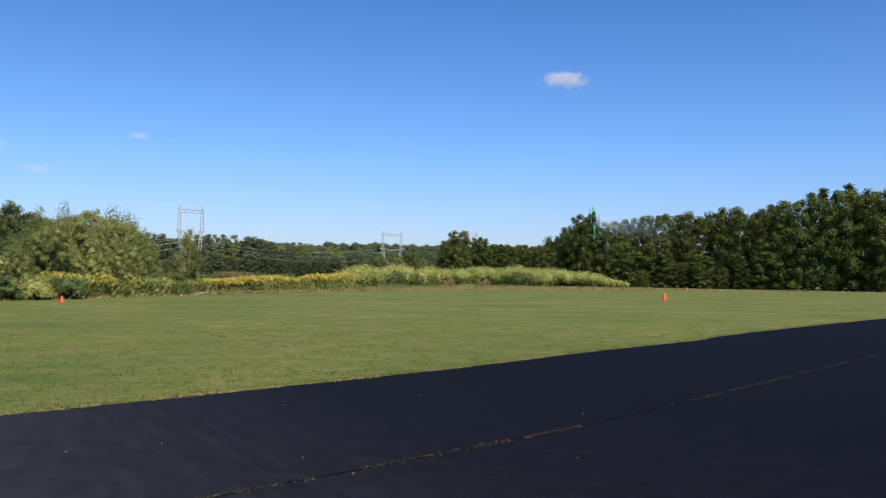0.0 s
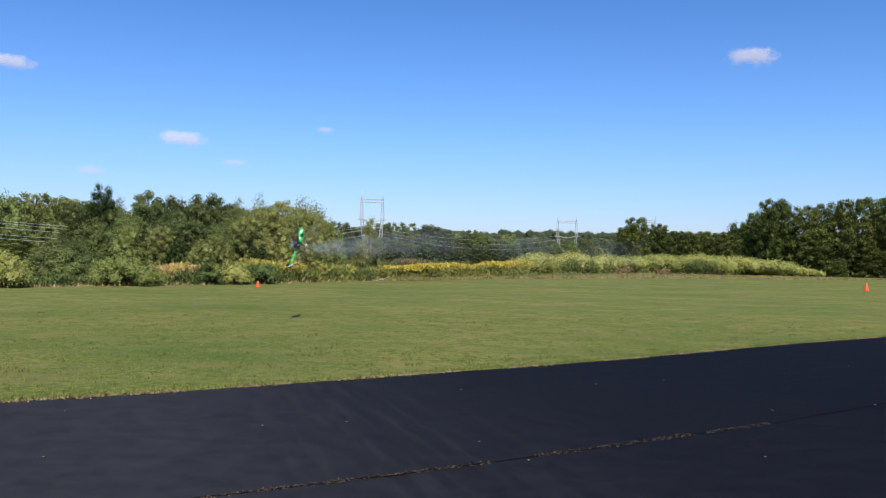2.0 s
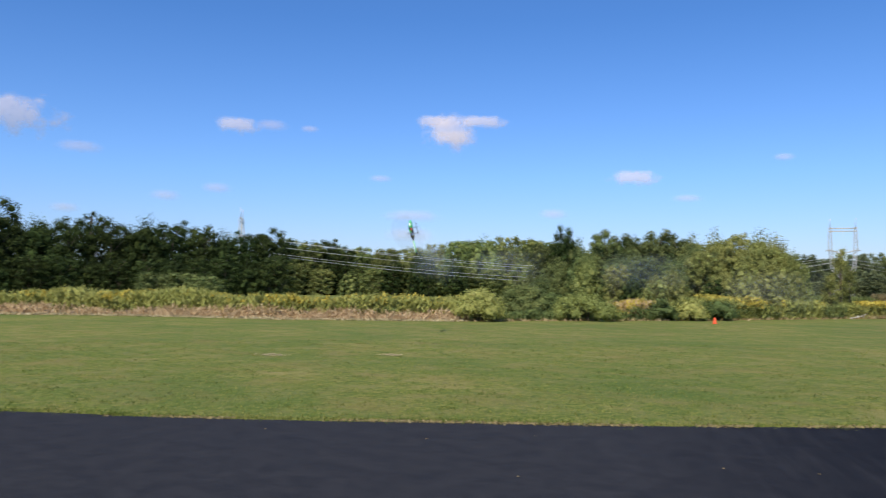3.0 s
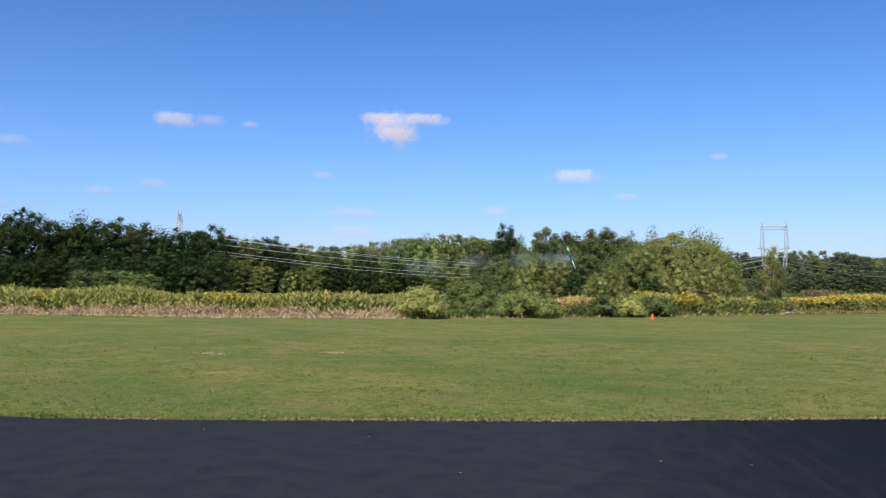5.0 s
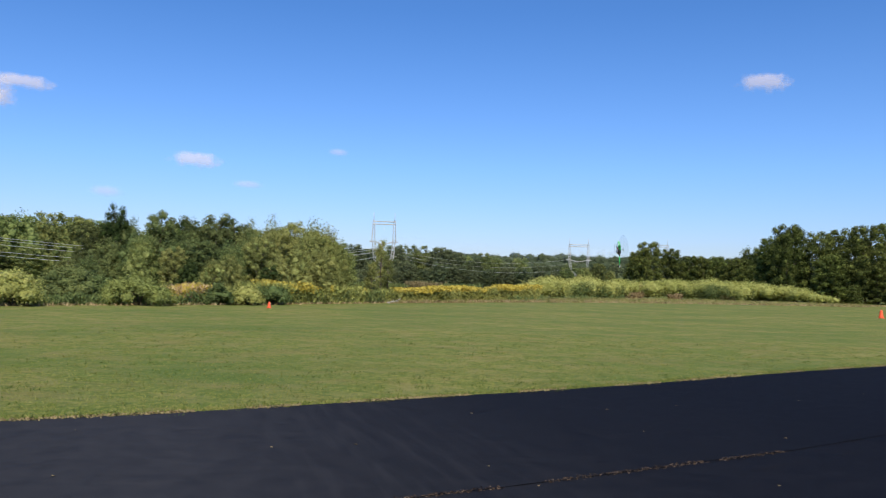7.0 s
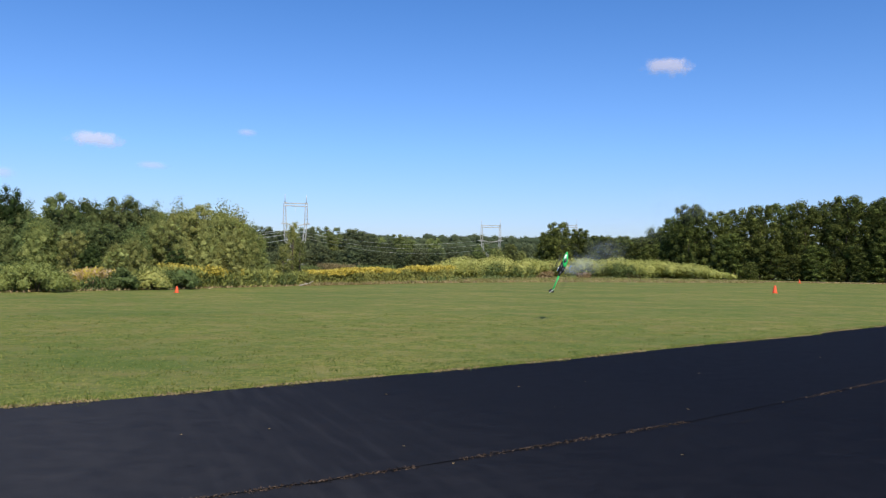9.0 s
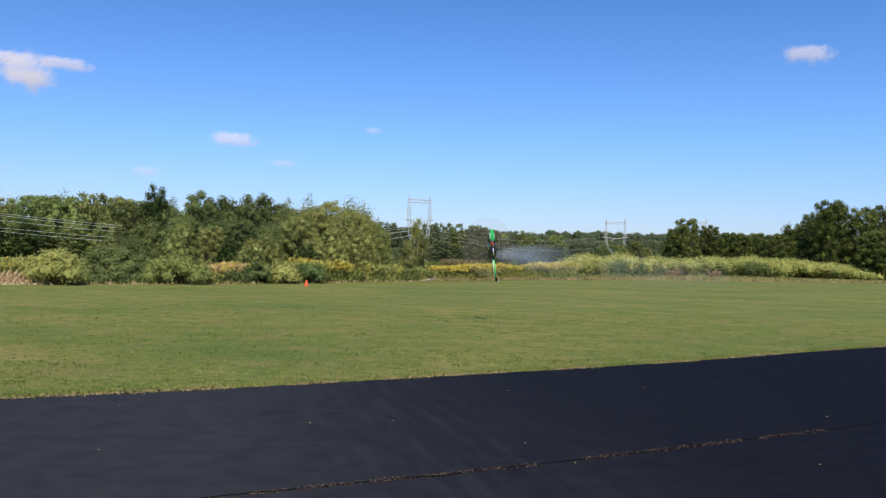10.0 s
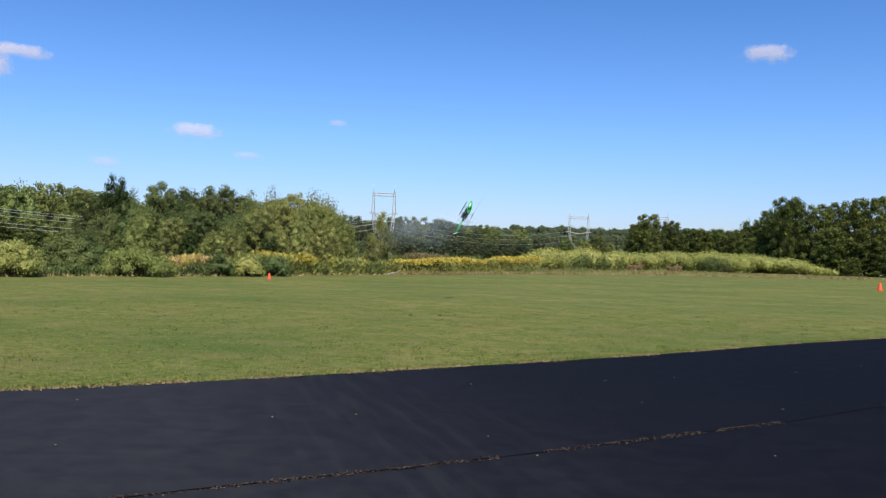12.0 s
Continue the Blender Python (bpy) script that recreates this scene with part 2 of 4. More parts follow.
def part(name, bm, material, parent=None, label="", smooth=True):
    me = bpy.data.meshes.new(name)
    bm.to_mesh(me)
    bm.free()
    if smooth:
        me.polygons.foreach_set("use_smooth", [True] * len(me.polygons))
    return link_mesh(name, me, material, parent, label)


def polar(az, d, z=0.0):
    return Vector((-math.sin(radians(az)) * d, math.cos(radians(az)) * d, z))


def rod(bm, a, b, r1, r2=None, seg=8):
    a, b = Vector(a), Vector(b)
    r2 = r1 if r2 is None else r2
    q = (b - a).to_track_quat("Z", "Y").to_matrix().to_4x4()
    bmesh.ops.create_cone(bm, cap_ends=True, segments=seg, radius1=r1, radius2=r2, depth=(b - a).length,
                          matrix=Matrix.Translation((a + b) / 2) @ q)


def ball(bm, c, r, scale=(1, 1, 1), sub=2):
    bmesh.ops.create_icosphere(bm, subdivisions=sub, radius=r,
                               matrix=Matrix.Translation(c) @ Matrix.Diagonal((*scale, 1)))


def loft(bm, rings, seg=16):
    """A closed body through elliptical rings (x, z, half width, half height), along x."""
    loops = []
    for x, z, w, h in rings:
        loops.append([bm.verts.new((x, math.cos(2 * math.pi * i / seg) * w, z + math.sin(2 * math.pi * i / seg) * h)) for i in range(seg)])
    for p, q in zip(loops, loops[1:]):
        for i in range(seg):
            bm.faces.new((p[i], p[(i + 1) % seg], q[(i + 1) % seg], q[i]))
    bm.faces.new(loops[0][::-1])
    bm.faces.new(loops[-1])
    bmesh.ops.recalc_face_normals(bm, faces=bm.faces)


def box(bm, c, s, turn=None):
    m = Matrix.Translation(c) @ (turn or Matrix()) @ Matrix.Diagonal((*s, 1))
    return bmesh.ops.create_cube(bm, size=1.0, matrix=m)


def leaf_cloud(name, pts, nrm, size, rng, droop=0.3, slim=0.55, jitter=0.5):
    """Small leaf sprays at the given points: they face outwards, more or less, each turned its own way."""
    k = len(pts)
    face = nrm + rng.normal(size=(k, 3)) * jitter
    face[:, 2] += 0.15
    face /= np.linalg.norm(face, axis=1)[:, None]
    d = rng.normal(size=(k, 3))
    d[:, 2] -= droop * 2.5
    d -= face * (d * face).sum(1)[:, None]
    d /= np.linalg.norm(d, axis=1)[:, None] + 1e-9
    u = np.cross(face, d)
    s = (size * rng.uniform(0.55, 1.35, k))[:, None]
    v = np.empty((k, 3, 3))
    v[:, 0] = pts - s * (0.45 * d + slim * 0.5 * u)
    v[:, 1] = pts - s * (0.35 * d - slim * 0.5 * u - 0.08 * face)
    v[:, 2] = pts + s * 0.55 * d
    me = bpy.data.meshes.new(name)
    me.from_pydata(v.reshape(-1, 3).tolist(), [], np.arange(k * 3).reshape(k, 3).tolist())
    return me


def crown_points(lobes, count, rng, shell=0.72, reach=1.3):
    """Points and outward ways through the outer part of a heap of lobes (x, y, z, radius, flatness)."""
    lob = np.array(lobes)
    wgt = lob[:, 3] ** 2
    pick = rng.choice(len(lob), count, p=wgt / wgt.sum())
    n = rng.normal(size=(count, 3))
    n /= np.linalg.norm(n, axis=1)[:, None]
    r = lob[pick, 3] * (shell + (reach - shell) * rng.random(count) ** 1.5)
    p = lob[pick, :3] + n * r[:, None] * np.stack([np.ones(count), np.ones(count), lob[pick, 4]], 1)
    return p, n


def core_mesh(bm, lobes, shrink=0.78):
    for x, y, z, r, fl in lobes:
        ball(bm, (x, y, z), r * shrink, (1, 1, fl), 1)
    for v in bm.verts:
        v.co += Vector(noise.noise_vector(v.co * 1.7)) * 0.25


def tree_lobes(rnd, h, w, style):
    """The clumps of a crown (x, y, z, radius, flatness)."""
    lobes = []
    if style == "round":
        # scalloped head: clumps spread evenly over an egg, with gaps between them, and a filling of larger ones
        n_l = 58
        for i in range(n_l):
            f = (i + 0.5) / n_l
            a = i * 2.39996 + rnd.uniform(-.25, .25)
            z = 0.02 + 0.92 * f
            rad = w * 0.5 * math.sqrt(max(0.03, 1 - ((z - 0.42) / 0.60) ** 2)) * rnd.uniform(0.74, 1.0)
            r = w * rnd.uniform(0.075, 0.135)
            rad = max(0.0, rad - r * 0.5)
            lobes.append((math.cos(a) * rad, math.sin(a) * rad, min(z * h + rnd.uniform(-.03, .03) * h, h - r * 0.6), r, rnd.uniform(0.6, 0.85)))
        for i in range(7):
            z = 0.22 + 0.09 * i
            a = rnd.random() * 6.28
            lobes.append((math.cos(a) * w * 0.1, math.sin(a) * w * 0.1, z * h, w * rnd.uniform(0.17, 0.23), 0.9))
    elif style == "tall":
        # several leaders that rise to uneven, full plumes
        for k in range(11):
            a = k * 2.39996 + rnd.random()
            ro = w * 0.40 * math.sqrt((k + 0.2) / 11)
            top = h * (1.0 if k == 0 else rnd.uniform(0.86, 1.0) * (1 - 0.12 * ro / (0.40 * w)))
            for j in range(9):
                f = j / 8
                spread = 0.55 + 0.6 * math.sin(math.pi * min(1.0, 0.25 + f * 0.75))
                r = w * rnd.uniform(0.095, 0.145) * (1.08 - 0.12 * f ** 2)
                z = h * 0.05 + (top - h * 0.05 - r * 1.2) * f
                q = ro * spread + rnd.uniform(-.05, .05) * w
                b = a + rnd.uniform(-.5, .5)
                lobes.append((math.cos(b) * q, math.sin(b) * q, z, r, rnd.uniform(1.0, 1.45)))
    elif style == "pine":
        for i in range(34):
            f = (i + rnd.random() * 0.8) / 34
            rad = w * 0.5 * (1.02 - f) ** 0.9 * rnd.uniform(0.4, 1.0)
            a = i * 2.4 + rnd.random()
            r = 0.10 * w * rnd.uniform(0.6, 1.3)
            lobes.append((math.cos(a) * rad, math.sin(a) * rad, h * (0.08 + 0.9 * f) - r * 0.5, r, 0.6))
    else:
        for i in range(22):
            f = (i + rnd.random()) / 22
            rad = w * 0.5 * (0.85 - 0.55 * f) * rnd.uniform(0.2, 1.0)
            a = i * 2.4 + rnd.random()
            r = 0.085 * w * rnd.uniform(0.6, 1.5)
            lobes.append((math.cos(a) * rad, math.sin(a) * rad, h * (0.10 + 0.88 * f) - r, r, rnd.uniform(0.8, 1.4)))
    return lobes


def make_tree(seed, h, w, leaves, size, material, style, label, name="tree"):
    """One tree at the origin: a tapered trunk with limbs, and a crown of leaf sprays over uneven clumps."""
    rng = np.random.default_rng(seed)
    rnd = random.Random(seed)
    root = new(name)
    tagged(root, label, "tree")
    lobes = tree_lobes(rnd, h, w, style)
    bm = bmesh.new()
    th = h * (0.72 if style != "thin" else 0.92)
    rod(bm, (0, 0, -0.1), (0.05 * w * rnd.uniform(-1, 1), 0, th), h * 0.018 + 0.05, h * 0.006 + 0.015)
    for x, y, z, r, fl in lobes[::3]:
        rod(bm, (0, 0, max(0.1, z - 0.25 * h * rnd.random() - r)), (x * 0.9, y * 0.9, z), h * 0.006 + 0.02, 0.01, 5)
    part("trunk", bm, M_BARK, root)
    shell, reach, jit = {"round": (0.70, 1.22, 0.5), "tall": (0.55, 1.5, 0.75), "pine": (0.4, 1.6, 0.8), "thin": (0.2, 1.9, 0.9)}[style]
    pts, nrm = crown_points(lobes, leaves, rng, shell, reach)
    pts[:, 2] = np.maximum(pts[:, 2], 0.05)
    link_mesh("crown", leaf_cloud("crown", pts, nrm, size, rng, 0.4, 0.62, jit), material, root)
    if style != "thin":
        bm = bmesh.new()
        core_mesh(bm, lobes if style == "round" else [q for q in lobes if q[2] < 0.8 * h], 0.5 if style == "round" else 0.6)
        part("inner_foliage", bm, material, root, smooth=False)
    return root


def westward(az, el):
    """The woods and the sky's lower clouds sink a little towards the west."""
    return el - 0.0127 * max(0.0, az - 28)


def plant_all(protos, rows, near, what="", slim=1.0, rise=1.0):
    """Copies of the prototypes: bearing, distance, elevation of the top, breadth factor."""
    for i, (az, d, el, k) in enumerate(rows):
        p, ph = protos[i % len(protos)]
        k = k * (slim if el > 3.5 else 1.0)
        s = (1.6 + d * math.tan(radians(westward(az, el)))) / ph
        c = copy_thing(p, Matrix.Translation(polar(az, d)) @ pose(0, 0, 0, 0, 0, (i * 77) % 360))
        c.scale = (s * k, s * k, s * rise)
        if near:
            c["group"] = near
        if what:
            c["label"] = what


# ---- ground ----
EDGE = [(-70, -38), (-28, -8.0), (-12.33, 3.04), (-9.35, 5.1), (-6.75, 7.3), (-4.8, 9.0), (-2.3, 11.5),
        (0.05, 13.9), (3.3, 17.7), (6.7, 21.3), (8.5, 23.7), (18.8, 34.8), (40, 56), (75, 90)]


def smooth_line(ctrl, per=8):
    out = []
    p = [Vector((*c, 0)) for c in ctrl]
    p = [p[0] * 2 - p[1]] + p + [p[-1] * 2 - p[-2]]
    for a, b, c, d in zip(p, p[1:], p[2:], p[3:]):
        for i in range(per):
            t = i / per
            out.append(0.5 * ((2 * b) + (c - a) * t + (2 * a - 5 * b + 4 * c - d) * t * t + (3 * b - 3 * c + d - a) * t ** 3))
    out.append(p[-2])
    return out


edge_line = smooth_line(EDGE)


def build_ground():
    bm = bmesh.new()
    rs = [0, 4, 8, 14, 22, 32, 45, 60, 80, 110, 150, 220, 320, 500, 900, 1800, 4500]
    seg = 96
    rings = [[bm.verts.new((0, 0, 0))]]
    for r in rs[1:]:
        ring = []
        for i in range(seg):
            a = 2 * math.pi * i / seg
            z = 0.05 * noise.noise((math.cos(a) * r * 0.06, math.sin(a) * r * 0.06, 1.3)) * min(1.0, max(0.0, (r - 30) / 40))
            ring.append(bm.verts.new((math.cos(a) * r, math.sin(a) * r, z - 0.02)))
        rings.append(ring)
    for i in range(seg):
        bm.faces.new((rings[0][0], rings[1][i], rings[1][(i + 1) % seg]))
    for p, q in zip(rings[1:], rings[2:]):
        for i in range(seg):
            bm.faces.new((p[i], q[i], q[(i + 1) % seg], p[(i + 1) % seg]))
    rings[0][0].co.z = -0.02
    g = part("ground", bm, M_GRASS)
    tagged(g, "mown green field grass with dry patches", "ground", kind="structure")


def build_runway():
    bm = bmesh.new()
    rng = random.Random(5)
    top, low = [], []
    for i, p in enumerate(edge_line):
        j = Vector((rng.uniform(-.03, .03), rng.uniform(-.03, .03), 0))
        top.append(bm.verts.new(p + j + Vector((0, 0, 0.012))))
        low.append(bm.verts.new(p + j + Vector((0.0, 0.0, -0.06))))
    back = [bm.verts.new(Vector((p.x + 26, p.y - 34, 0.012))) for p in edge_line]
    for i in range(len(top) - 1):
        bm.faces.new((top[i], back[i], back[i + 1], top[i + 1]))
        bm.faces.new((low[i], top[i], top[i + 1], low[i + 1]))
    bmesh.ops.recalc_face_normals(bm, faces=bm.faces)
    r = part("runway", bm, M_ASPHALT, smooth=False)
    if r.data.polygons[0].normal.z < 0:
        r.data.flip_normals()
    tagged(r, "dark sealed asphalt runway with a worn grey stretch", "runway", kind="structure")


def strip_points(line, lo, hi, count, rng, spread, offset=0.0):
    seg = [(a, b) for a, b in zip(line, line[1:]) if lo <= a.x <= hi]
    ln = np.array([(b - a).length / (2 + a.length) for a, b in seg])
    pick = rng.choice(len(seg), count, p=ln / ln.sum())
    out = []
    for i, t, s in zip(pick, rng.random(count), rng.normal(size=count)):
        a, b = seg[i]
        d = (b - a).normalized()
        out.append(a.lerp(b, t) + Vector((-d.y, d.x, 0)) * (s * spread + offset))
    return np.array(out)


def blades(name, pts, height, width, rng, material, lean=0.5):
    k = len(pts)
    a = rng.uniform(0, 2 * math.pi, k)
    h = height * rng.uniform(0.4, 1.3, k)
    dx = np.stack([np.cos(a), np.sin(a), np.zeros(k)], 1)
    tip = rng.normal(size=(k, 3)) * lean * 0.5
    tip[:, 2] = 1
    v = np.empty((k, 3, 3))
    v[:, 0] = pts - dx * width * 0.5
    v[:, 1] = pts + dx * width * 0.5
    v[:, 2] = pts + tip * h[:, None]
    me = bpy.data.meshes.new(name)
    me.from_pydata(v.reshape(-1, 3).tolist(), [], np.arange(k * 3).reshape(k, 3).tolist())
    return link_mesh(name, me, material)


def build_verge():
    rng = np.random.default_rng(3)
    # turf beside the asphalt and over the near field
    p1 = strip_points(edge_line, -32, 30, 26000, rng, 0.12, 0.16)
    n = 90000
    d = 7 + 20 * rng.random(n) ** 1.3
    az = np.radians(rng.uniform(-32, 82, n))
    p2 = np.stack([-np.sin(az) * d, np.cos(az) * d, np.zeros(n)], 1)
    ex = np.array([p.x for p in edge_line]); ey = np.array([p.y for p in edge_line])
    p2 = p2[p2[:, 1] > np.interp(p2[:, 0], ex, ey) + 0.1]
    # taller tufts, thicker by the asphalt, that break the evenness of the mowing
    seat = np.concatenate([strip_points(edge_line, -32, 30, 1500, rng, 0.10, 0.12), p2[::22]])
    big = np.array([noise.noise((q[0] * 0.5, q[1] * 0.5, 2.0)) for q in seat]) + 0.3 * rng.normal(size=len(seat))
    for name, sel, ma, text in (("grass_tufts", big > 0.0, M_TUFT, "dark green tufts standing out of the mown grass"), ("pale_tufts", big < -0.30, M_BLADE, "pale dry tufts among the mown grass")):
        q = np.repeat(seat[sel], 9, 0) + rng.normal(size=(9 * int(sel.sum()), 3)) * np.array((0.06, 0.06, 0))
        tagged(blades(name, q, 0.040, 0.012, rng, ma, 1.2), text, "grass", kind="stuff")
    q = []
    for az, d, wide in ((55.2, 20.5, 0.17), (47.1, 20.5, 0.16)):
        c = polar(az, d)
        q.append(np.array(c) + rng.normal(size=(220, 3)) * np.array((wide, wide * 0.7, 0)))
    tagged(blades("bare_patches", np.concatenate(q), 0.022, 0.05, rng, M_PALESTRAW, 2.5), "bare pale patches in the mown grass", "dry grass", kind="stuff")
    tagged(blades("grass_turf", np.concatenate([p1, p2]), 0.024, 0.012, rng, M_BLADE, 1.4), "short green grass blades by the asphalt", "grass", kind="stuff")
    p3 = strip_points(edge_line, -32, 34, 14000, rng, 0.04, 0.02)
    keep = np.array([noise.noise((p[0] * 0.9, p[1] * 0.9, 4.0)) > -0.08 for p in p3])
    p3 = p3[keep]
    p3[:, 2] += 0.013
    tagged(blades("dry_grass_fringe", p3, 0.024, 0.022, rng, M_STRAW, 1.6), "dry straw fringe along the asphalt edge", "dry grass", kind="stuff")


CRACK = [(-14, -5.2), (-5.0, 2.9), (-2.4, 5.17), (-1.2, 6.2), (0.65, 7.95), (1.8, 9.08), (4.15, 11.7), (6.7, 14.6), (12, 20.5), (20, 29)]


def build_crack():
    rng = np.random.default_rng(8)
    line = smooth_line(CRACK)
    bm = bmesh.new()
    prev = None
    for i, p in enumerate(line):
        w = 0.009 + 0.008 * noise.noise((i * 0.7, 3, 1))
        o = Vector((0.7, -0.7, 0)) * 0.03 * noise.noise((i * 0.45, 1, 7))
        d = Vector((-0.7, 0.7, 0))
        cur = (bm.verts.new(p + o - d * w + Vector((0, 0, 0.016))), bm.verts.new(p + o + d * w + Vector((0, 0, 0.016))))
        if prev:
            bm.faces.new((prev[0], cur[0], cur[1], prev[1]))
        prev = cur
    bmesh.ops.recalc_face_normals(bm, faces=bm.faces)
    tagged(part("pavement_joint", bm, plain("tar_joint", (0.0055, 0.0050, 0.0052), 0.95, shine=0.03)), "dark open joint across the asphalt", "joint", kind="structure")
    p = strip_points(line, -6, 15, 5200, rng, 0.026)
    keep = np.array([noise.noise((q[0] * 1.3, q[1] * 1.3, 9.0)) > -0.12 for q in p])
    p = p[keep]
    p[:, 2] += 0.014
    tagged(blades("joint_weeds", p, 0.010, 0.018, rng, M_JOINT, 2.0), "dry brown weeds in the asphalt joint", "weeds", kind="stuff")
    # a thin tar smear beside the joint
    bm = bmesh.new()
    prev = None
    for i in range(60):
        t = i / 59
        q = Vector((0.9, 7.55, 0.015)).lerp(Vector((5.6, 12.7, 0.015)), t)
        w = 0.007 * max(0.0, noise.noise((i * 0.35, 8, 2)) + 0.3)
        cur = (bm.verts.new(q + Vector((w, -w, 0))), bm.verts.new(q + Vector((-w, w, 0))))
        if prev:
            bm.faces.new((prev[0], cur[0], cur[1], prev[1]))
        prev = cur
    tagged(part("scuff_line", bm, plain("grey_scuff", (0.016, 0.015, 0.016), 0.95, shine=0.05)), "thin grey scuff along the asphalt", "scuff", kind="structure")


def build_fallen_leaves():
    rng = random.Random(21)
    spots = [(-6.2, 6.3), (-3.3, 7.2), (-2.6, 7.6), (-1.2, 7.1), (0.15, 9.4), (1.65, 9.55), (-0.3, 10.9), (2.9, 10.3), (-4.4, 5.6), (3.6, 14.2),
             (-1.9, 9.9), (-0.7, 6.55), (1.2, 7.2), (-5.5, 7.3), (0.6, 11.6), (2.4, 12.9), (5.1, 15.8), (-7.9, 5.4)]
    bm = bmesh.new()
    v = [bm.verts.new(c) for c in ((0, -.02, 0), (.013, 0, .008), (0, .022, .003), (-.013, 0, .008), (0, 0, 0.001))]
    for a, b in ((0, 1), (1, 2), (2, 3), (3, 0)):
        bm.faces.new((v[a], v[b], v[4]))
    proto = part("fallen_leaf", bm, M_STRAW)
    tagged(proto, "small dry tan leaf lying on the asphalt", "leaf", "leaves on the asphalt")
    proto.matrix_basis = pose(*spots[0], 0.014)
    for x, y in spots[1:]:
        copy_thing(proto, pose(x, y, 0.014, 0, 0, rng.uniform(0, 360)))


build_ground()
build_runway()
build_verge()
build_crack()
build_fallen_leaves()


# ---- trees ----
def build_trees():
    def protos(material, styles, h, w, leaves, size, label, name="tree"):
        out = []
        for i, st in enumerate(styles):
            p = make_tree(11 + i * 7 + len(label), h, w, leaves, size, material, st, label, name)
            out.append((p, h))
        return out

    def retire(ps):
        for p, _ in ps:
            for o in (*p.children_recursive, p):
                bpy.data.objects.remove(o)

    R = random.Random(2)
    # dense dark maples beyond the runway's end
    mp = protos(M_MAPLE, ["round", "round", "round", "round"], 15, 10.5, 15000, 0.36, "dense dark green broadleaf tree at the field's edge")
    rows = [(-8.7, 158, 3.5, 0.64), (-9.8, 152, 4.35, 0.76), (-11.7, 152, 3.95, 0.76), (-14.3, 150, 4.25, 0.84), (-16.9, 150, 4.4, 0.80), (-19.4, 148, 4.75, 0.80),
            (-21.4, 147, 4.5, 0.76), (-23.2, 146, 5.1, 0.80), (-25.0, 145, 5.3, 0.76), (-26.6, 144, 5.5, 0.76), (-28.3, 143, 5.8, 0.80), (-30.6, 142, 6, 0.80), (-33, 142, 6, 0.80), (-35.5, 142, 5.9, 0.80),
            (-13.0, 160, 4.1, .9), (-15.6, 160, 4.3, .9), (-18.2, 160, 4.4, .9), (-20.5, 158, 4.4, .9), (-22.3, 158, 4.8, .9), (-27.4, 156, 5.5, .9), (-10.1, 164, 4.05, 0.85), (-9.5, 160, 3.2, 0.9)]
    plant_all(mp, rows, "maples beyond the runway's end", "", 1.0, 1.035)
    # low branches that close the foot of the wood
    rows = [(-12.4 - 1.3 * i, 147 - 0.3 * i + R.uniform(-2, 2), R.uniform(0.4, 2.6), 1.2) for i in range(19)]
    plant_all(mp[:2], rows, "maples beyond the runway's end", "low dark green tree skirting the wood")
    # the small dark group behind the vine mound
    rows = [(-0.3, 205, 2.6, .9), (-1.05, 200, 3.3, .85), (-2.5, 203, 2.9, .8), (-3.7, 206, 2.35, .9), (-4.6, 206, 2.3, .9), (-5.5, 205, 2.35, .9), (-6.4, 200, 2.2, .9), (-7.9, 190, 2.6, .9), (-8.4, 182, 2.9, 1), (-6.9, 188, 2.2, 1.1), (-7.4, 175, 1.8, 1.1)]
    plant_all(mp, rows, "dark trees behind the mound", "dark green broadleaf tree behind the vine mound")
    tp = protos(M_MAPLE, ["thin"], 11, 6.0, 3600, 0.34, "slender open tree above the dark wood")
    plant_all(tp, [(-7.3, 195, 2.95, 1), (-8.0, 196, 2.6, .9)], "dark trees behind the mound")
    pp = protos(M_MAPLE, ["pine"], 16, 5.2, 5000, 0.36, "dark conifer rising over the broadleaf trees")
    plant_all(pp, [(-21.9, 165, 5.0, 1), (-22.3, 167, 4.9, 1), (-25.0, 165, 6.0, 1), (-26.5, 166, 6.2, 1), (-24.3, 166, 5.7, 1), (-25.8, 168, 5.8, 1), (-29, 165, 6.3, 1)], "conifers over the maples")
    retire(mp); retire(tp); retire(pp)

    # light olive thicket beyond the golden flowers
    op = protos(M_OLIVE, ["tall", "tall", "round", "tall"], 7, 4.4, 18000, 0.145, "light olive green young tree in a dense thicket")
    rows = [(21.3, 63, 3.85, .95), (22.3, 62, 4.2, .95), (23.6, 64, 4.0, .9), (24.9, 66, 4.2, .9), (20.3, 62, 2.85, .8), (26.3, 63, 3.3, .9),
            (25.7, 60, 2.9, 1), (23.2, 59, 2.6, 1.1), (21.6, 58.5, 2.2, 1.2), (27.8, 58, 1.9, 1.1), (31.4, 58, 2.0, 1), (24.6, 57, 1.6, 1.2), (28.9, 55, 1.3, 1.2), (33.4, 60, 2.9, 1)]
    plant_all(op, rows, "thicket trees", "", 0.95, 1.03)
    dp = protos(M_THICKET, ["tall", "round", "tall"], 7, 4.6, 17000, 0.145, "mid green young tree in a dense thicket")
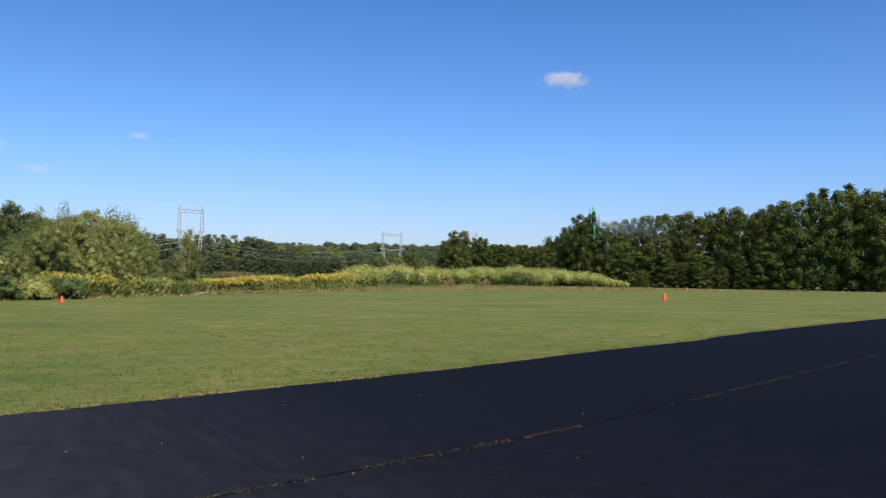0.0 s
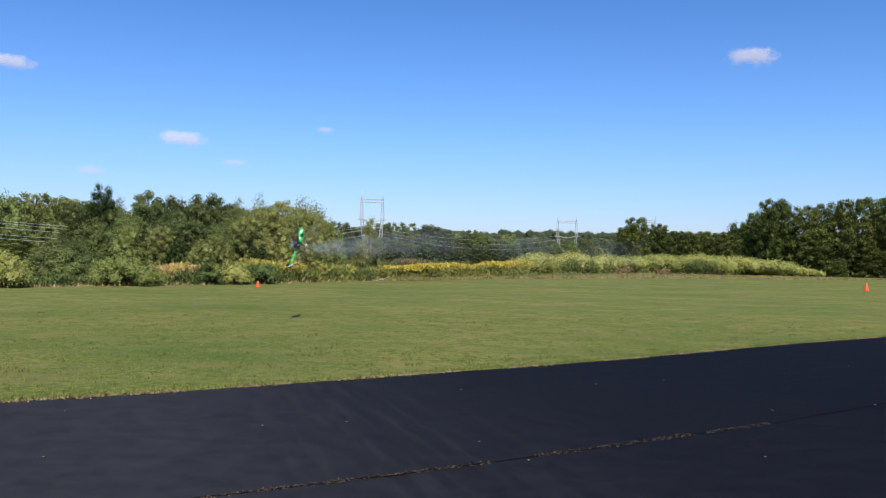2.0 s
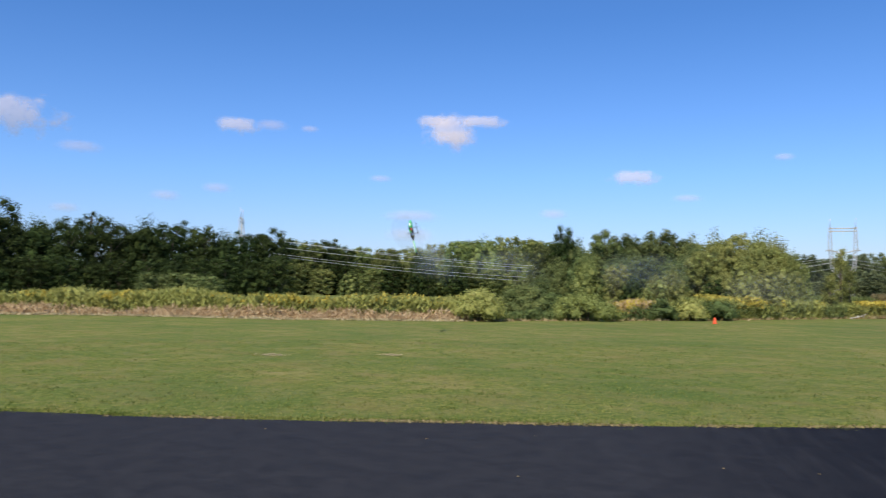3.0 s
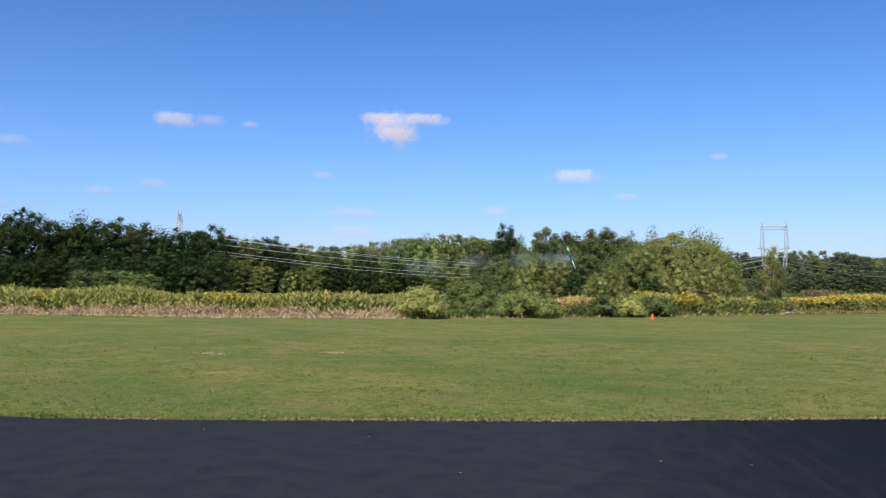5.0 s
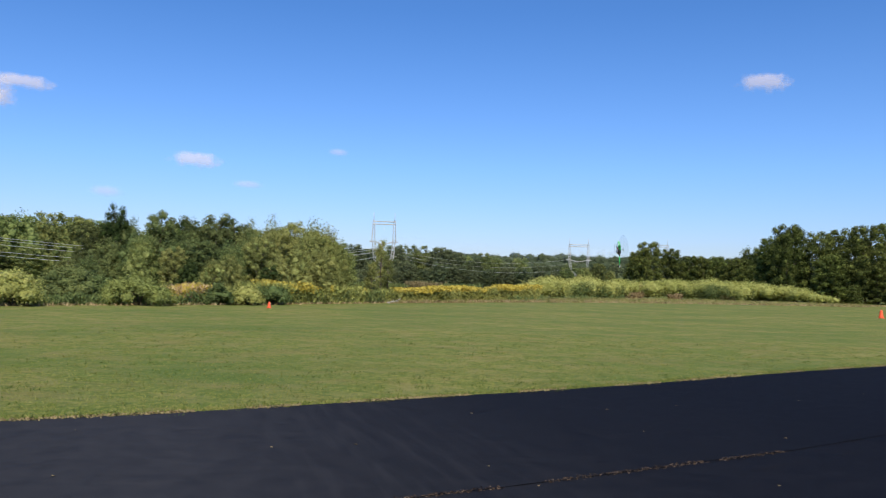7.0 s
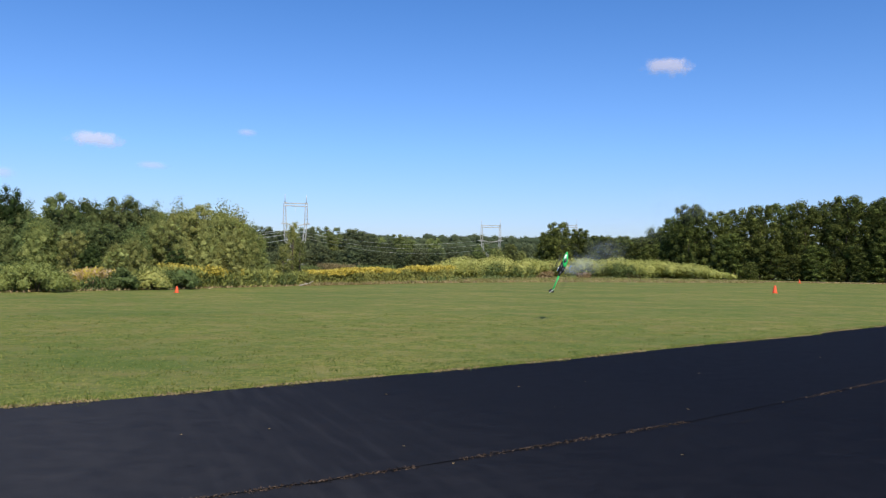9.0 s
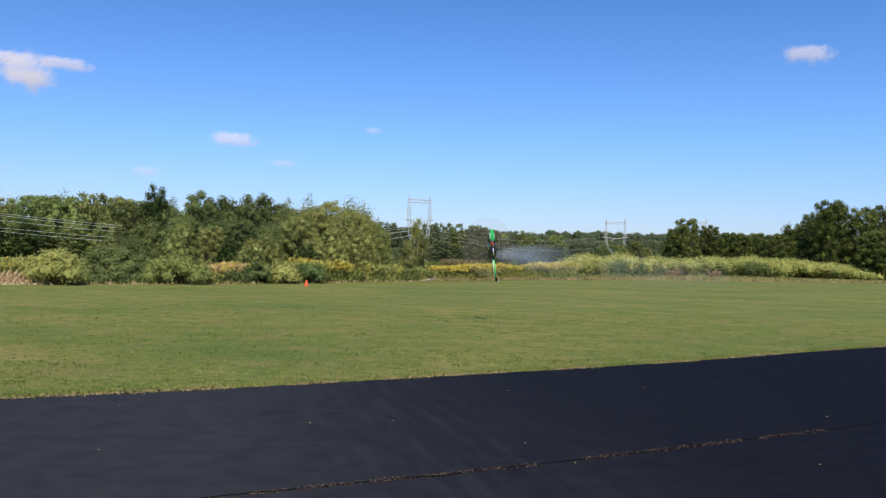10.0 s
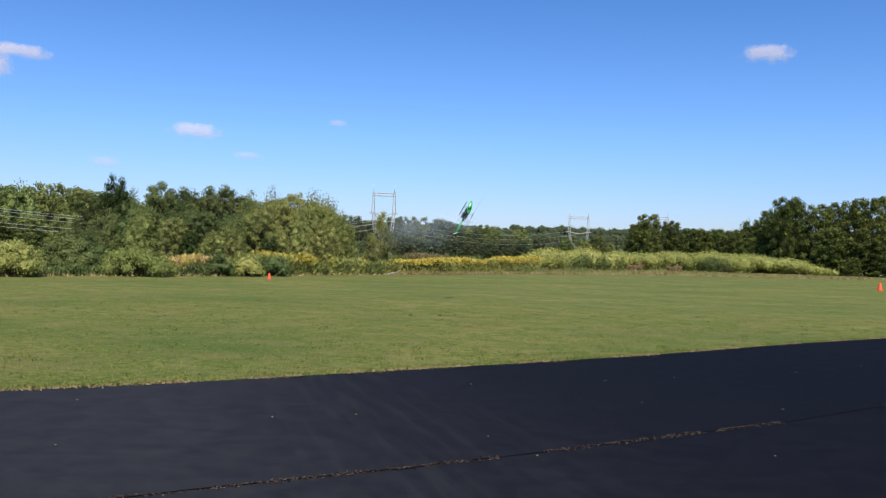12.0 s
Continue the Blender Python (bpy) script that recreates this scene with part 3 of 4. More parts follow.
    rows = [(26.6, 67, 4.05, .9), (28.7, 66, 4.15, .9), (30.3, 67, 3.95, .9), (27.8, 60, 2.6, 1.1), (29.7, 59, 2.5, 1.1), (31.4, 60, 2.9, 1), (33.9, 61, 3.2, 1), (32.4, 68, 4.25, .85), (34.9, 69, 4.2, .9), (34.2, 67, 3.9, .9), (31.2, 70, 3.9, .95), (29.4, 70, 3.9, 1), (27.6, 71, 4.0, 1), (36.4, 68, 3.3, .9), (35.6, 62, 2.6, 1.1), (37.3, 60, 1.5, 1.1), (38.0, 58, 1.0, 1.2), (36.6, 57, 1.3, 1.2),
            (30.6, 62, 2.6, 1.2), (32.6, 61, 2.2, 1.2), (26.4, 64, 3.2, 1.1), (24.2, 67, 3.6, 1.1)]
    plant_all(dp, rows, "thicket trees", "", 0.9, 1.03)
    tt = protos(M_OLIVE, ["thin"], 6.5, 3.6, 7000, 0.14, "thin straggling young tree with sparse leaves")
    plant_all(tt, [(17.5, 66, 3.0, .95), (17.0, 64, 1.9, 1), (18.1, 63, 1.3, 1.2), (19.6, 62, 2.0, 1)], "thicket trees")
    retire(tt)

    # dark wood to the west of the field
    wp = protos(M_DARK, ["round", "tall", "round"], 12, 7.5, 12500, 0.24, "very dark green broadleaf tree in a shaded wood")
    rows = [(88 - 2.6 * i, 81, 6.2 + 0.3 * math.sin(i * 2.1), 1) for i in range(4)]
    rows += [(76.3, 79, 5.95, 1), (74.4, 79, 6.55, 1), (72.4, 79, 5.7, 1), (70.1, 79, 4.9, 1), (68.2, 79, 4.9, 1), (65.8, 79, 4.85, 1), (63.8, 79, 5.15, 1), (62.0, 79, 4.8, 1), (60.0, 79, 4.45, 1),
             (58.6, 79, 4.3, 1), (57.2, 79, 4.15, 1), (55.6, 79, 4.3, 1)]
    rows += [(78.4, 80, 6.1, 1), (90.5, 81, 6.2, 1), (93, 82, 6.2, 1), (96, 83, 6.2, 1)]
    rows += [(95 - 2.15 * i, 87, float(np.interp(95 - 2.15 * i, [55, 59, 62, 66, 70, 73, 95], [3.9, 4.1, 4.4, 4.5, 4.6, 5.5, 5.8])), 1.1) for i in range(19)]
    plant_all(wp, rows, "dark wood west of the field", "", 1.0, 1.05)
    rows = [(84 - 1.7 * i, 73, 2.0 + 0.9 * R.random(), 1.3) for i in range(18)]
    plant_all(wp, rows, "dark wood west of the field", "low dark green tree skirting the shaded wood")
    st = protos(M_DARK, ["thin"], 12, 4.5, 2000, 0.30, "tall open-topped tree above the dark wood")
    plant_all(st, [(67.0, 81, 5.6, .9)], "dark wood west of the field")
    retire(st)
    sp = protos(M_SHRUB, ["round"], 4, 4.6, 9000, 0.16, "rounded green shrub before the dark wood", "shrub")
    plant_all(sp, [(62.9, 66, 1.5, 1.2), (61.2, 66, 1.5, 1.4), (60.0, 65, 1.3, 1.3), (76.2, 67, 1.6, 1.2)], "shrubs before the dark wood")
    retire(sp)

    # yellowish wood behind the wires
    fp = protos(M_FAR, ["round", "round", "tall"], 17, 12, 8000, 0.52, "yellowish green broadleaf tree in a distant wood")
    rows = [(37.2 + 1.72 * i, 268 + 9 * math.sin(i * 1.9), e, 1.05) for i, e in enumerate([3.75, 3.9, 3.95, 3.7, 3.4, 3.2, 3.15, 3.2, 3.35, 3.6, 3.7])]
    rows += [(38 + 2.0 * i, 255, R.uniform(1.5, 2.4), 1.5) for i in range(9)]
    rows += [(34 - 1.9 * i, 275, 3.3, 1.1) for i in range(7)]
    rows += [(36.5 + 1.45 * i, 292, float(np.interp(36.5 + 1.45 * i, [36, 41, 46, 50, 55], [3.6, 3.75, 3.1, 3.05, 3.5])), 1.2) for i in range(13)]
    plant_all(fp, rows, "distant wood behind the wires", "", 1.0, 1.06)
    plant_all(wp, [(35.1, 67, 4.7, .62), (29.2, 68, 4.1, .95), (30.6, 69, 3.95, .95), (27.5, 70, 4.05, .9), (31.8, 70, 4.0, .9), (28.4, 61, 1.9, 1), (25.1, 56, 1.0, 1.1), (30.4, 57, 1.5, 1)], "thicket trees", "dark green tree rising out of the thicket")
    rows = [(54.4, 262, 3.95, 1), (52.8, 262, 3.85, 1), (51.6, 261, 3.95, 1), (50.4, 258, 3.4, 1), (45.2, 250, 3.3, .8), (44.6, 249, 2.6, .9), (47, 252, 2.2, 1.4), (42.6, 250, 2.4, 1.4)]
    plant_all(wp, rows, "distant wood behind the wires", "dark green tree in a distant wood")
    retire(wp)
    # woods behind the pylons
    hp = protos(M_FARDARK, ["round", "round", "round"], 17, 12, 8000, 0.52, "dark green broadleaf tree in a distant wood")
    rows = [(20.4, 470, 2.55, .9), (19.3, 470, 2.5, .9), (18.2, 474, 2.3, .9), (16.6, 478, 2.5, .95), (15.9, 472, 2.55, .9), (13.25, 470, 2.5, 1.25), (12.2, 474, 2.2, 1), (10.9, 480, 1.75, 1), (8.6, 492, 1.6, 1.1), (6.4, 480, 1.6, 1), (5.2, 476, 1.35, 1), (2.2, 470, 1.5, 1), (1.1, 470, 1.7, 1)]
    plant_all(hp, rows, "distant wood behind the wires", "", 1.0, 1.06)
    rows = [(17.4, 490, 2.2, 1), (14.75, 486, 2.55, 1.05), (14.2, 480, 2.2, .9), (11.6, 491, 2.0, 1), (10.2, 495, 2.15, 1), (9.4, 497, 2.05, 1), (7.7, 495, 1.95, 1), (4.2, 486, 1.55, 1.2), (3.2, 420, 1.5, 1.1), (2.3, 424, 1.65, 1), (4.5, 426, 1.3, 1.2), (1.5, 426, 1.3, 1)]
    plant_all(fp, rows, "distant wood behind the wires", "pale green broadleaf tree in a distant wood", 1.0, 1.06)
    rows = [(19 - 1.15 * i, 455, R.uniform(0.8, 1.5), 1.5) for i in range(18)]
    plant_all(hp, rows, "distant wood behind the wires", "dark green tree in a distant wood")
    retire(hp)
    retire(fp); retire(op); retire(dp)


def build_far_woods():
    """The wooded ridge at the horizon: countless crowns, one sheet of stuff."""
    rng = np.random.default_rng(14)
    lobes = []
    for az in np.arange(-16, 24, 0.24):
        for row, (d, el) in enumerate(((640, 1.75), (760, 2.2))):
            e = el + 0.16 * noise.noise((az * 0.35, row, 2)) + 0.07 * rng.normal()
            dd = d + 25 * rng.normal()
            top = 1.6 + dd * math.tan(radians(e))
            p = polar(az + 0.1 * rng.normal(), dd)
            r = rng.uniform(4.5, 7.0)
            lobes.append((p.x, p.y, top - r * 0.9, r, 0.9))
            lobes.append((p.x + rng.normal() * 2, p.y, top - r * 2.2, r * 1.3, 1.2))
    pts, nrm = crown_points(lobes, 150000, rng, 0.85, 1.04)
    me = leaf_cloud("far_woods", pts, nrm, 1.05, rng)
    woods = link_mesh("far_woods", me, M_HAZE)
    tagged(woods, "hazy green wooded ridge along the horizon", "woods", kind="stuff")
    bm = bmesh.new()
    core_mesh(bm, lobes, 0.92)
    part("inner_foliage", bm, M_HAZE, woods, smooth=False)
    bm = bmesh.new()
    rr = [[], []]
    for i in range(140):
        a = -45 + i
        for k, z in ((0, 0.0), (1, 25.0 + 2 * noise.noise((a * 0.3, 0, 0)))):
            rr[k].append(bm.verts.new(polar(a, 775 + 12 * k, z)))
    for i in range(139):
        bm.faces.new((rr[0][i], rr[0][i + 1], rr[1][i + 1], rr[1][i]))
    bank = part("wooded_bank", bm, M_HAZE)
    tagged(bank, "shaded wooded slope on the horizon", "slope", kind="structure")


build_trees()
build_far_woods()


# ---- weeds and shrubs along the field ----
def heap(name, lobes, count, size, material, label, category, kind="", seed=1, droop=0.3, slim=0.55, full=False):
    rng = np.random.default_rng(seed)
    pts, nrm = crown_points(lobes, count, rng)
    pts[:, 2] = np.maximum(pts[:, 2], 0.02)
    me = leaf_cloud(name, pts, nrm, size, rng, droop, slim)
    ob = link_mesh(name, me, material)
    tagged(ob, label, category, kind=kind)
    if full:
        bm = bmesh.new()
        core_mesh(bm, lobes, 0.82)
        for v in bm.verts:
            v.co.z = max(v.co.z, -0.02)
        part("inner_growth", bm, material, ob, smooth=False)
    return ob


def band(az0, az1, dist, depth, top, step, rng, flat=0.8):
    """Lobes of a hedge of weeds between two bearings."""
    out = []
    az = az0
    while az < az1:
        d0, h = dist(az), top(az)
        for _ in range(2):
            d = d0 + depth * rng.random()
            r = h * rng.uniform(0.35, 0.6)
            p = polar(az + rng.uniform(-step, step), d)
            out.append((p.x, p.y, max(0.1, h - r * flat) * rng.uniform(0.8, 1.0), r, flat))
        az += step
    return out


def scatter(az0, az1, lo, hi, count, rng, bias=1.0):
    """Places beyond the mown field's edge, between two bearings and two depths."""
    az = rng.uniform(az0, az1, count)
    d = np.interp(az, *FIELD) + lo + (hi - lo) * rng.random(count) ** bias
    a = np.radians(az)
    return np.stack([-np.sin(a) * d, np.cos(a) * d, np.zeros(count)], 1), az


def ripple(p, scale, seed):
    return np.array([noise.noise((x * scale, y * scale, seed)) for x, y, _ in p])


def stand(name, p, h, leaves, size, material, rng, label, category, low=0.1, high=1.0, lean=0.22, slim=0.16, spread=0.10):
    """Upright plants at p, each of its own height h, set with narrow leaves or flower sprays from low to high on the stem."""
    k = len(p)
    tilt = rng.normal(size=(k, 3)) * 0.12
    t = rng.uniform(low, high, (k, leaves))
    way = rng.normal(size=(k, leaves, 3)) * lean * 2.2
    way[:, :, 2] = 1.0 - 0.5 * rng.random((k, leaves))
    way /= np.linalg.norm(way, axis=2)[:, :, None]
    stem = p[:, None, :] + tilt[:, None, :] * (t * h[:, None])[:, :, None] * np.array((1, 1, 0))
    stem = stem + rng.normal(size=(k, leaves, 3)) * np.array((spread, spread, 0.0))
    ln = size * rng.uniform(0.6, 1.4, (k, leaves))
    stem[:, :, 2] = np.maximum(0.0, t * h[:, None] - ln * 0.5)
    side = np.cross(way, rng.normal(size=(k, leaves, 3)))
    side /= np.linalg.norm(side, axis=2)[:, :, None] + 1e-9
    v = np.empty((k * leaves, 3, 3))
    half = (side * (ln * slim)[:, :, None]).reshape(-1, 3)
    base = stem.reshape(-1, 3)
    v[:, 0], v[:, 1] = base - half, base + half
    v[:, 2] = base + (way * ln[:, :, None]).reshape(-1, 3)
    me = bpy.data.meshes.new(name)
    me.from_pydata(v.reshape(-1, 3).tolist(), [], np.arange(k * leaves * 3).reshape(-1, 3).tolist())
    tagged(link_mesh(name, me, material), label, category, kind="stuff")


def bush(az, d, wid, h, material, label, seed, leaves=2600, size=0.115):
    rnd = random.Random(seed)
    rng = np.random.default_rng(seed)
    root = new("bush")
    tagged(root, label, "bush", "bushes along the field")
    lobes = []
    for i in range(30):
        a, q = i * 2.39996, math.sqrt((i + 0.5) / 30)
        zz = h * (1 - 0.62 * q ** 2.2) * rnd.uniform(0.45, 0.84)
        lobes.append((math.cos(a) * q * wid * 0.46, math.sin(a) * q * wid * 0.36, zz, h * rnd.uniform(0.15, 0.25), 0.9))
    pts, nrm = crown_points(lobes, leaves * 4, rng, 0.55, 1.4)
    pts[:, 2] = np.maximum(pts[:, 2], 0.03)
    link_mesh("foliage", leaf_cloud("foliage", pts, nrm, size, rng, -0.25, 0.5), material, root)
    bm = bmesh.new()
    core_mesh(bm, lobes, 0.7)
    for v in bm.verts:
        v.co.z = max(v.co.z, 0.0)
    part("inner_foliage", bm, material, root, smooth=False)
    bm = bmesh.new()
    for x, y, z, r, fl in lobes[:7]:
        rod(bm, (x * 0.3, y * 0.3, -0.05), (x, y, z), 0.03, 0.01, 5)
    part("stems", bm, M_BARK, root)
    root.matrix_basis = Matrix.Translation(polar(az, d))


FIELD = ([-36, -20, -12, -4, 0, 4, 7, 13, 19, 25, 32, 43, 55, 66, 76, 95], [130, 131, 134, 134, 127, 104, 86, 69, 60, 52.5, 48.5, 44.5, 45.5, 52.5, 57, 62])


def field_edge(az):
    return float(np.interp(az, *FIELD))


def build_weeds():
    rng = np.random.default_rng(31)
    hh = lambda az: 1.6 + field_edge(az) * math.tan(radians(westward(az, float(np.interp(az, [43, 48, 55, 62, 70, 95], [-.15, -.2, -.05, .45, .35, .3])))))
    # tall weeds to the west: yellow-green over a skirt of dry tan grass, in drifts
    p, az = scatter(42.3, 95, 0.9, 7.0, 9000, rng)
    h = np.array([hh(q) for q in az]) * (0.80 + 0.30 * ripple(p, 0.30, 2.0) + 0.22 * ripple(p, 1.1, 7.0) + 0.16 * rng.random(len(p)))
    kind = ripple(p, 0.22, 11.0) + 0.25 * rng.normal(size=len(p))
    gold = kind > 0.32
    pale = kind < -0.22
    stand("weed_bank", p[~pale], h[~pale], 13, 0.30, M_WEED, rng, "tall yellow-green weeds along the field", "weeds", 0.15)
    stand("pale_weeds", p[pale], h[pale] * 1.04, 13, 0.26, M_VINE, rng, "pale green feathery weeds along the field", "weeds", 0.15)
    stand("yellow_flowers", p[gold], h[gold], 9, 0.17, M_GOLDPALE, rng, "yellow flower plumes among tall weeds", "flowers", 0.80, 1.06, 0.4, 0.34, 0.09)
    p, az = scatter(42.0, 95, -0.3, 2.6, 9000, rng, 1.2)
    keep = ripple(p, 0.45, 5.0) + 0.2 * rng.normal(size=len(p)) > -0.25
    p, az = p[keep], az[keep]
    stand("dry_weed_strip", p, 0.06 + (0.26 + 0.45 * ripple(p, 0.28, 8.0) + 0.34 * rng.random(len(p))) * np.minimum(1.0, 0.35 + (np.hypot(p[:, 0], p[:, 1]) - np.interp(az, *FIELD) + 0.3) * 0.9), 7, 0.24, M_TAN, rng, "dry tan grass below the tall weeds", "dry grass", 0.1, 1.0, 0.3, 0.13, 0.12)
    p, az = scatter(42.0, 95, -0.9, 0.2, 6000, rng)
    stand("pale_straw", p, np.full(len(p), 0.12), 3, 0.12, M_PALESTRAW, rng, "pale cut straw at the foot of the weeds", "dry grass", 0.1, 1.0, 0.8, 0.3, 0.1)
    # straw along the foot of the thicket and of the far field
    pts = []
    for az in np.arange(-13, 43, 0.03):
        p = polar(az + 0.1 * rng.normal(), field_edge(az) + rng.normal() * 0.5 - 0.4)
        pts.append((p.x, p.y, 0.0))
    tagged(blades("straw_edge", np.array(pts), 0.16, 0.12, rng, M_STRAW, 1.4), "dry straw where the mowing ends", "dry grass", kind="stuff")
    # uncut slope between the mowing and the mound
    near_d = ([-15, -8, 0, 5, 8, 13, 18], [114, 102, 91, 82, 77, 67.5, 61])
    for name, count, tall, ma, text in (("rough_grass", 15000, 0.20, M_ROUGH, "uncut pale grass beyond the mowing"), ("rough_straw", 5000, 0.24, M_STRAW, "dry stalks in the uncut grass")):
        az = rng.uniform(-14.5, 17, count)
        u = rng.random(count)
        if name == "rough_straw":
            u = u ** 2.5
        d = np.interp(az, *near_d) * (1 - u) + (np.interp(az, *FIELD) + 3) * u
        a = np.radians(az)
        p = np.stack([-np.sin(a) * d, np.cos(a) * d, np.zeros(count)], 1)
        tagged(blades(name, p, tall, 0.11, rng, ma, 1.0), text, "grass", kind="stuff")
    p, az = scatter(0.5, 8.5, -6, 2, 260, rng)
    p = p[ripple(p, 0.15, 9.0) > 0.1]
    stand("slope_weeds", p, 0.4 + 0.3 * rng.random(len(p)), 9, 0.24, M_SHRUB, rng, "scattered green weeds on the uncut slope", "weeds", 0.05)
    pts = []
    for _ in range(5000):
        az = rng.uniform(-36, -11)
        p = polar(az, 126 + rng.normal() * 2.5 - 0.1 * az)
        pts.append((p.x, p.y, 0.0))
    tagged(blades("pale_mown_strip", np.array(pts), 0.12, 0.22, rng, M_STRAW, 1.6), "pale dry strip of mown grass before the wood", "dry grass", kind="stuff")
    # goldenrod
    hg = lambda az: 1.6 + field_edge(az) * math.tan(radians(float(np.interp(az, [6.5, 11, 16.4, 20, 26], [0.03, -.2, -.42, -.5, -.45]))))
    p, az = scatter(6.4, 16.8, 0.4, 6.0, 4200, rng)
    h = np.array([hg(q) for q in az]) * (0.86 + 0.25 * ripple(p, 0.35, 3.0) + 0.16 * rng.random(len(p)))
    stand("goldenrod_leaves", p, h * 0.95, 10, 0.26, M_WEED, rng, "green leaves and stems of goldenrod", "weeds", 0.08, 0.92)
    on = ripple(p, 0.30, 6.0) + 0.25 * rng.normal(size=len(p)) > 0.0
    stand("goldenrod_flowers", p[on], h[on], 9, 0.19, M_GOLD, rng, "yellow goldenrod in flower along the field", "flowers", 0.78, 1.06, 0.4, 0.32, 0.11)
    p, az = scatter(16.4, 27.5, 0.2, 3.2, 3600, rng)
    h = np.array([hg(q) for q in az]) * (0.82 + 0.5 * ripple(p, 0.5, 13.0) + 0.28 * rng.random(len(p)))
    mixed = ripple(p, 0.5, 21.0) + 0.2 * rng.normal(size=len(p))
    stand("flower_bank", p[mixed > -0.05], h[mixed > -0.05], 10, 0.24, M_WEED, rng, "green flowering weeds before the thicket", "weeds", 0.08)
    stand("rough_weeds", p[mixed <= -0.05], h[mixed <= -0.05], 11, 0.24, M_SHRUB, rng, "mixed darker green weeds before the thicket", "weeds", 0.05)
    on = (ripple(p, 0.42, 31.0) + 0.15 * rng.normal(size=len(p)) > 0.10) & (az > 18.6) & (az < 26)
    stand("yellow_flowers", p[on], h[on] * 1.02, 8, 0.18, M_GOLD, rng, "yellow flowers before the thicket", "flowers", 0.70, 1.06, 0.4, 0.32, 0.12)
    p, az = scatter(10.5, 20.5, 6.5, 12, 1500, rng)
    stand("hedge_weeds", p, 1.55 + 0.4 * ripple(p, 0.3, 4.0), 14, 0.30, M_SHRUB, rng, "dark green weeds behind the flowers", "weeds", 0.1)
    p, az = scatter(13.2, 15.6, 6.0, 9.5, 500, rng)
    stand("brown_weeds", p, 1.75 + 0.3 * ripple(p, 0.5, 4.5), 12, 0.24, M_TANGREEN, rng, "faded brownish weeds behind the goldenrod", "weeds", 0.2)
    p, az = scatter(29.0, 32.0, 0.2, 2.0, 700, rng)
    h = 0.95 + 0.5 * ripple(p, 0.7, 2.0) + 0.2 * rng.random(len(p))
    stand("orange_weeds", p, h, 9, 0.22, M_TAN, rng, "fading orange-brown weeds", "weeds", 0.05)
    stand("late_flowers", p[::2], h[::2], 9, 0.17, M_GOLD, rng, "orange-yellow flowers among dry weeds", "flowers", 0.45, 1.03, 0.4, 0.3, 0.12)
    p, az = scatter(25.0, 41.5, -0.2, 1.6, 2600, rng)
    stand("thicket_foot", p, 0.45 + 0.45 * ripple(p, 0.6, 15.0) + 0.25 * rng.random(len(p)), 8, 0.22, M_SHRUB, rng, "low green growth along the thicket's foot", "weeds", 0.05)
    # vine mound
    hv = lambda az: 1.6 + (field_edge(az) + 8) * math.tan(radians(float(np.interp(az, [-12.8, -10.8, -8.5, -4.6, 0, 4, 7.6], [-.35, .22, .55, .66, .52, .62, .36])))) + 0.15 * math.sin(az * 2.3) + 0.45 * noise.noise((az * 0.8, 2.0, 5.0)) + 0.3 * noise.noise((az * 2.3, 6.0, 1.0))
    lobes = band(-12.7, 1.5, lambda a: field_edge(a) + 3, 7.0, hv, 0.22, rng, 0.75)
    heap("vine_mound", lobes, 70000, 0.26, M_VINE, "mound of bright yellow-green vines", "vines", "stuff", 11, -0.2, 0.5, full=True)
    lobes = band(1.0, 7.6, lambda a: field_edge(a) + 5, 5.0, hv, 0.28, rng, 0.75)
    heap("vine_bank", lobes, 30000, 0.22, M_VINE, "pale green brambles and vines", "vines", "stuff", 12, -0.2, 0.5, full=True)
    lobes = band(1.2, 5.2, lambda a: field_edge(a) + 4, 3.0, lambda a: hv(a) * 0.8, 0.4, rng, 0.75)
    # dark lobes added on the mound: its shading put into leaf colour
    lobes += [q for q in band(-11, 1.2, lambda a: field_edge(a) + 2.2, 3.0, lambda a: hv(a) * 0.78, 0.35, rng, 0.75) if noise.noise((q[0] * 0.11, q[1] * 0.11, 8)) > 0.16]
    heap("dark_brambles", lobes, 16000, 0.22, M_SHRUB, "darker green brambles among vines, on the mound in place of its shading", "brambles", "stuff", 13, -0.2, 0.5)
    lobes = band(-12, 0.5, lambda a: field_edge(a) + 1.6, 1.6, lambda a: 0.85, 0.3, rng, 0.8)
    keep = [q for q in lobes if noise.noise((q[0] * 0.16, q[1] * 0.16, 3)) > -0.05]
    heap("dry_vine_stems", keep, 7000, 0.50, M_STRAW, "dry brown stems at the foot of the mound", "dry stems", "stuff", 14, -0.6, 0.16)
    bush(41.0, 44.6, 3.0, 2.0, M_PALEBUSH, "pale yellow-green rounded bush by the field", 41)
    bush(33.7, 47.6, 4.4, 1.75, M_BUSH, "wide light green arching bush by the field", 42, 3200)
    bush(26.8, 51.0, 2.2, 1.3, M_PALEBUSH, "small pale green bush by the field", 43, 1300)
    bush(28.6, 50.2, 1.8, 1.4, M_SHRUB, "small dark green bush by the field", 44, 1300)
    bush(24.9, 52.6, 2.2, 1.5, M_SHRUB, "small dark green bush by the field", 45, 1300)
    bush(37.9, 48.5, 3.4, 2.2, M_SHRUB, "dark green bush by the field", 46, 3000)
    bush(35.9, 50, 3.0, 1.9, M_SHRUB, "dark green bush by the field", 47, 2600)
    bush(-0.6, 134, 2.6, 2.4, M_STRAW, "dry brown bush before the mound", 48, 900, 0.22)
    bush(47.5, 47, 2.6, 1.6, M_SHRUB, "small green bush among weeds", 49, 1300)


build_weeds()


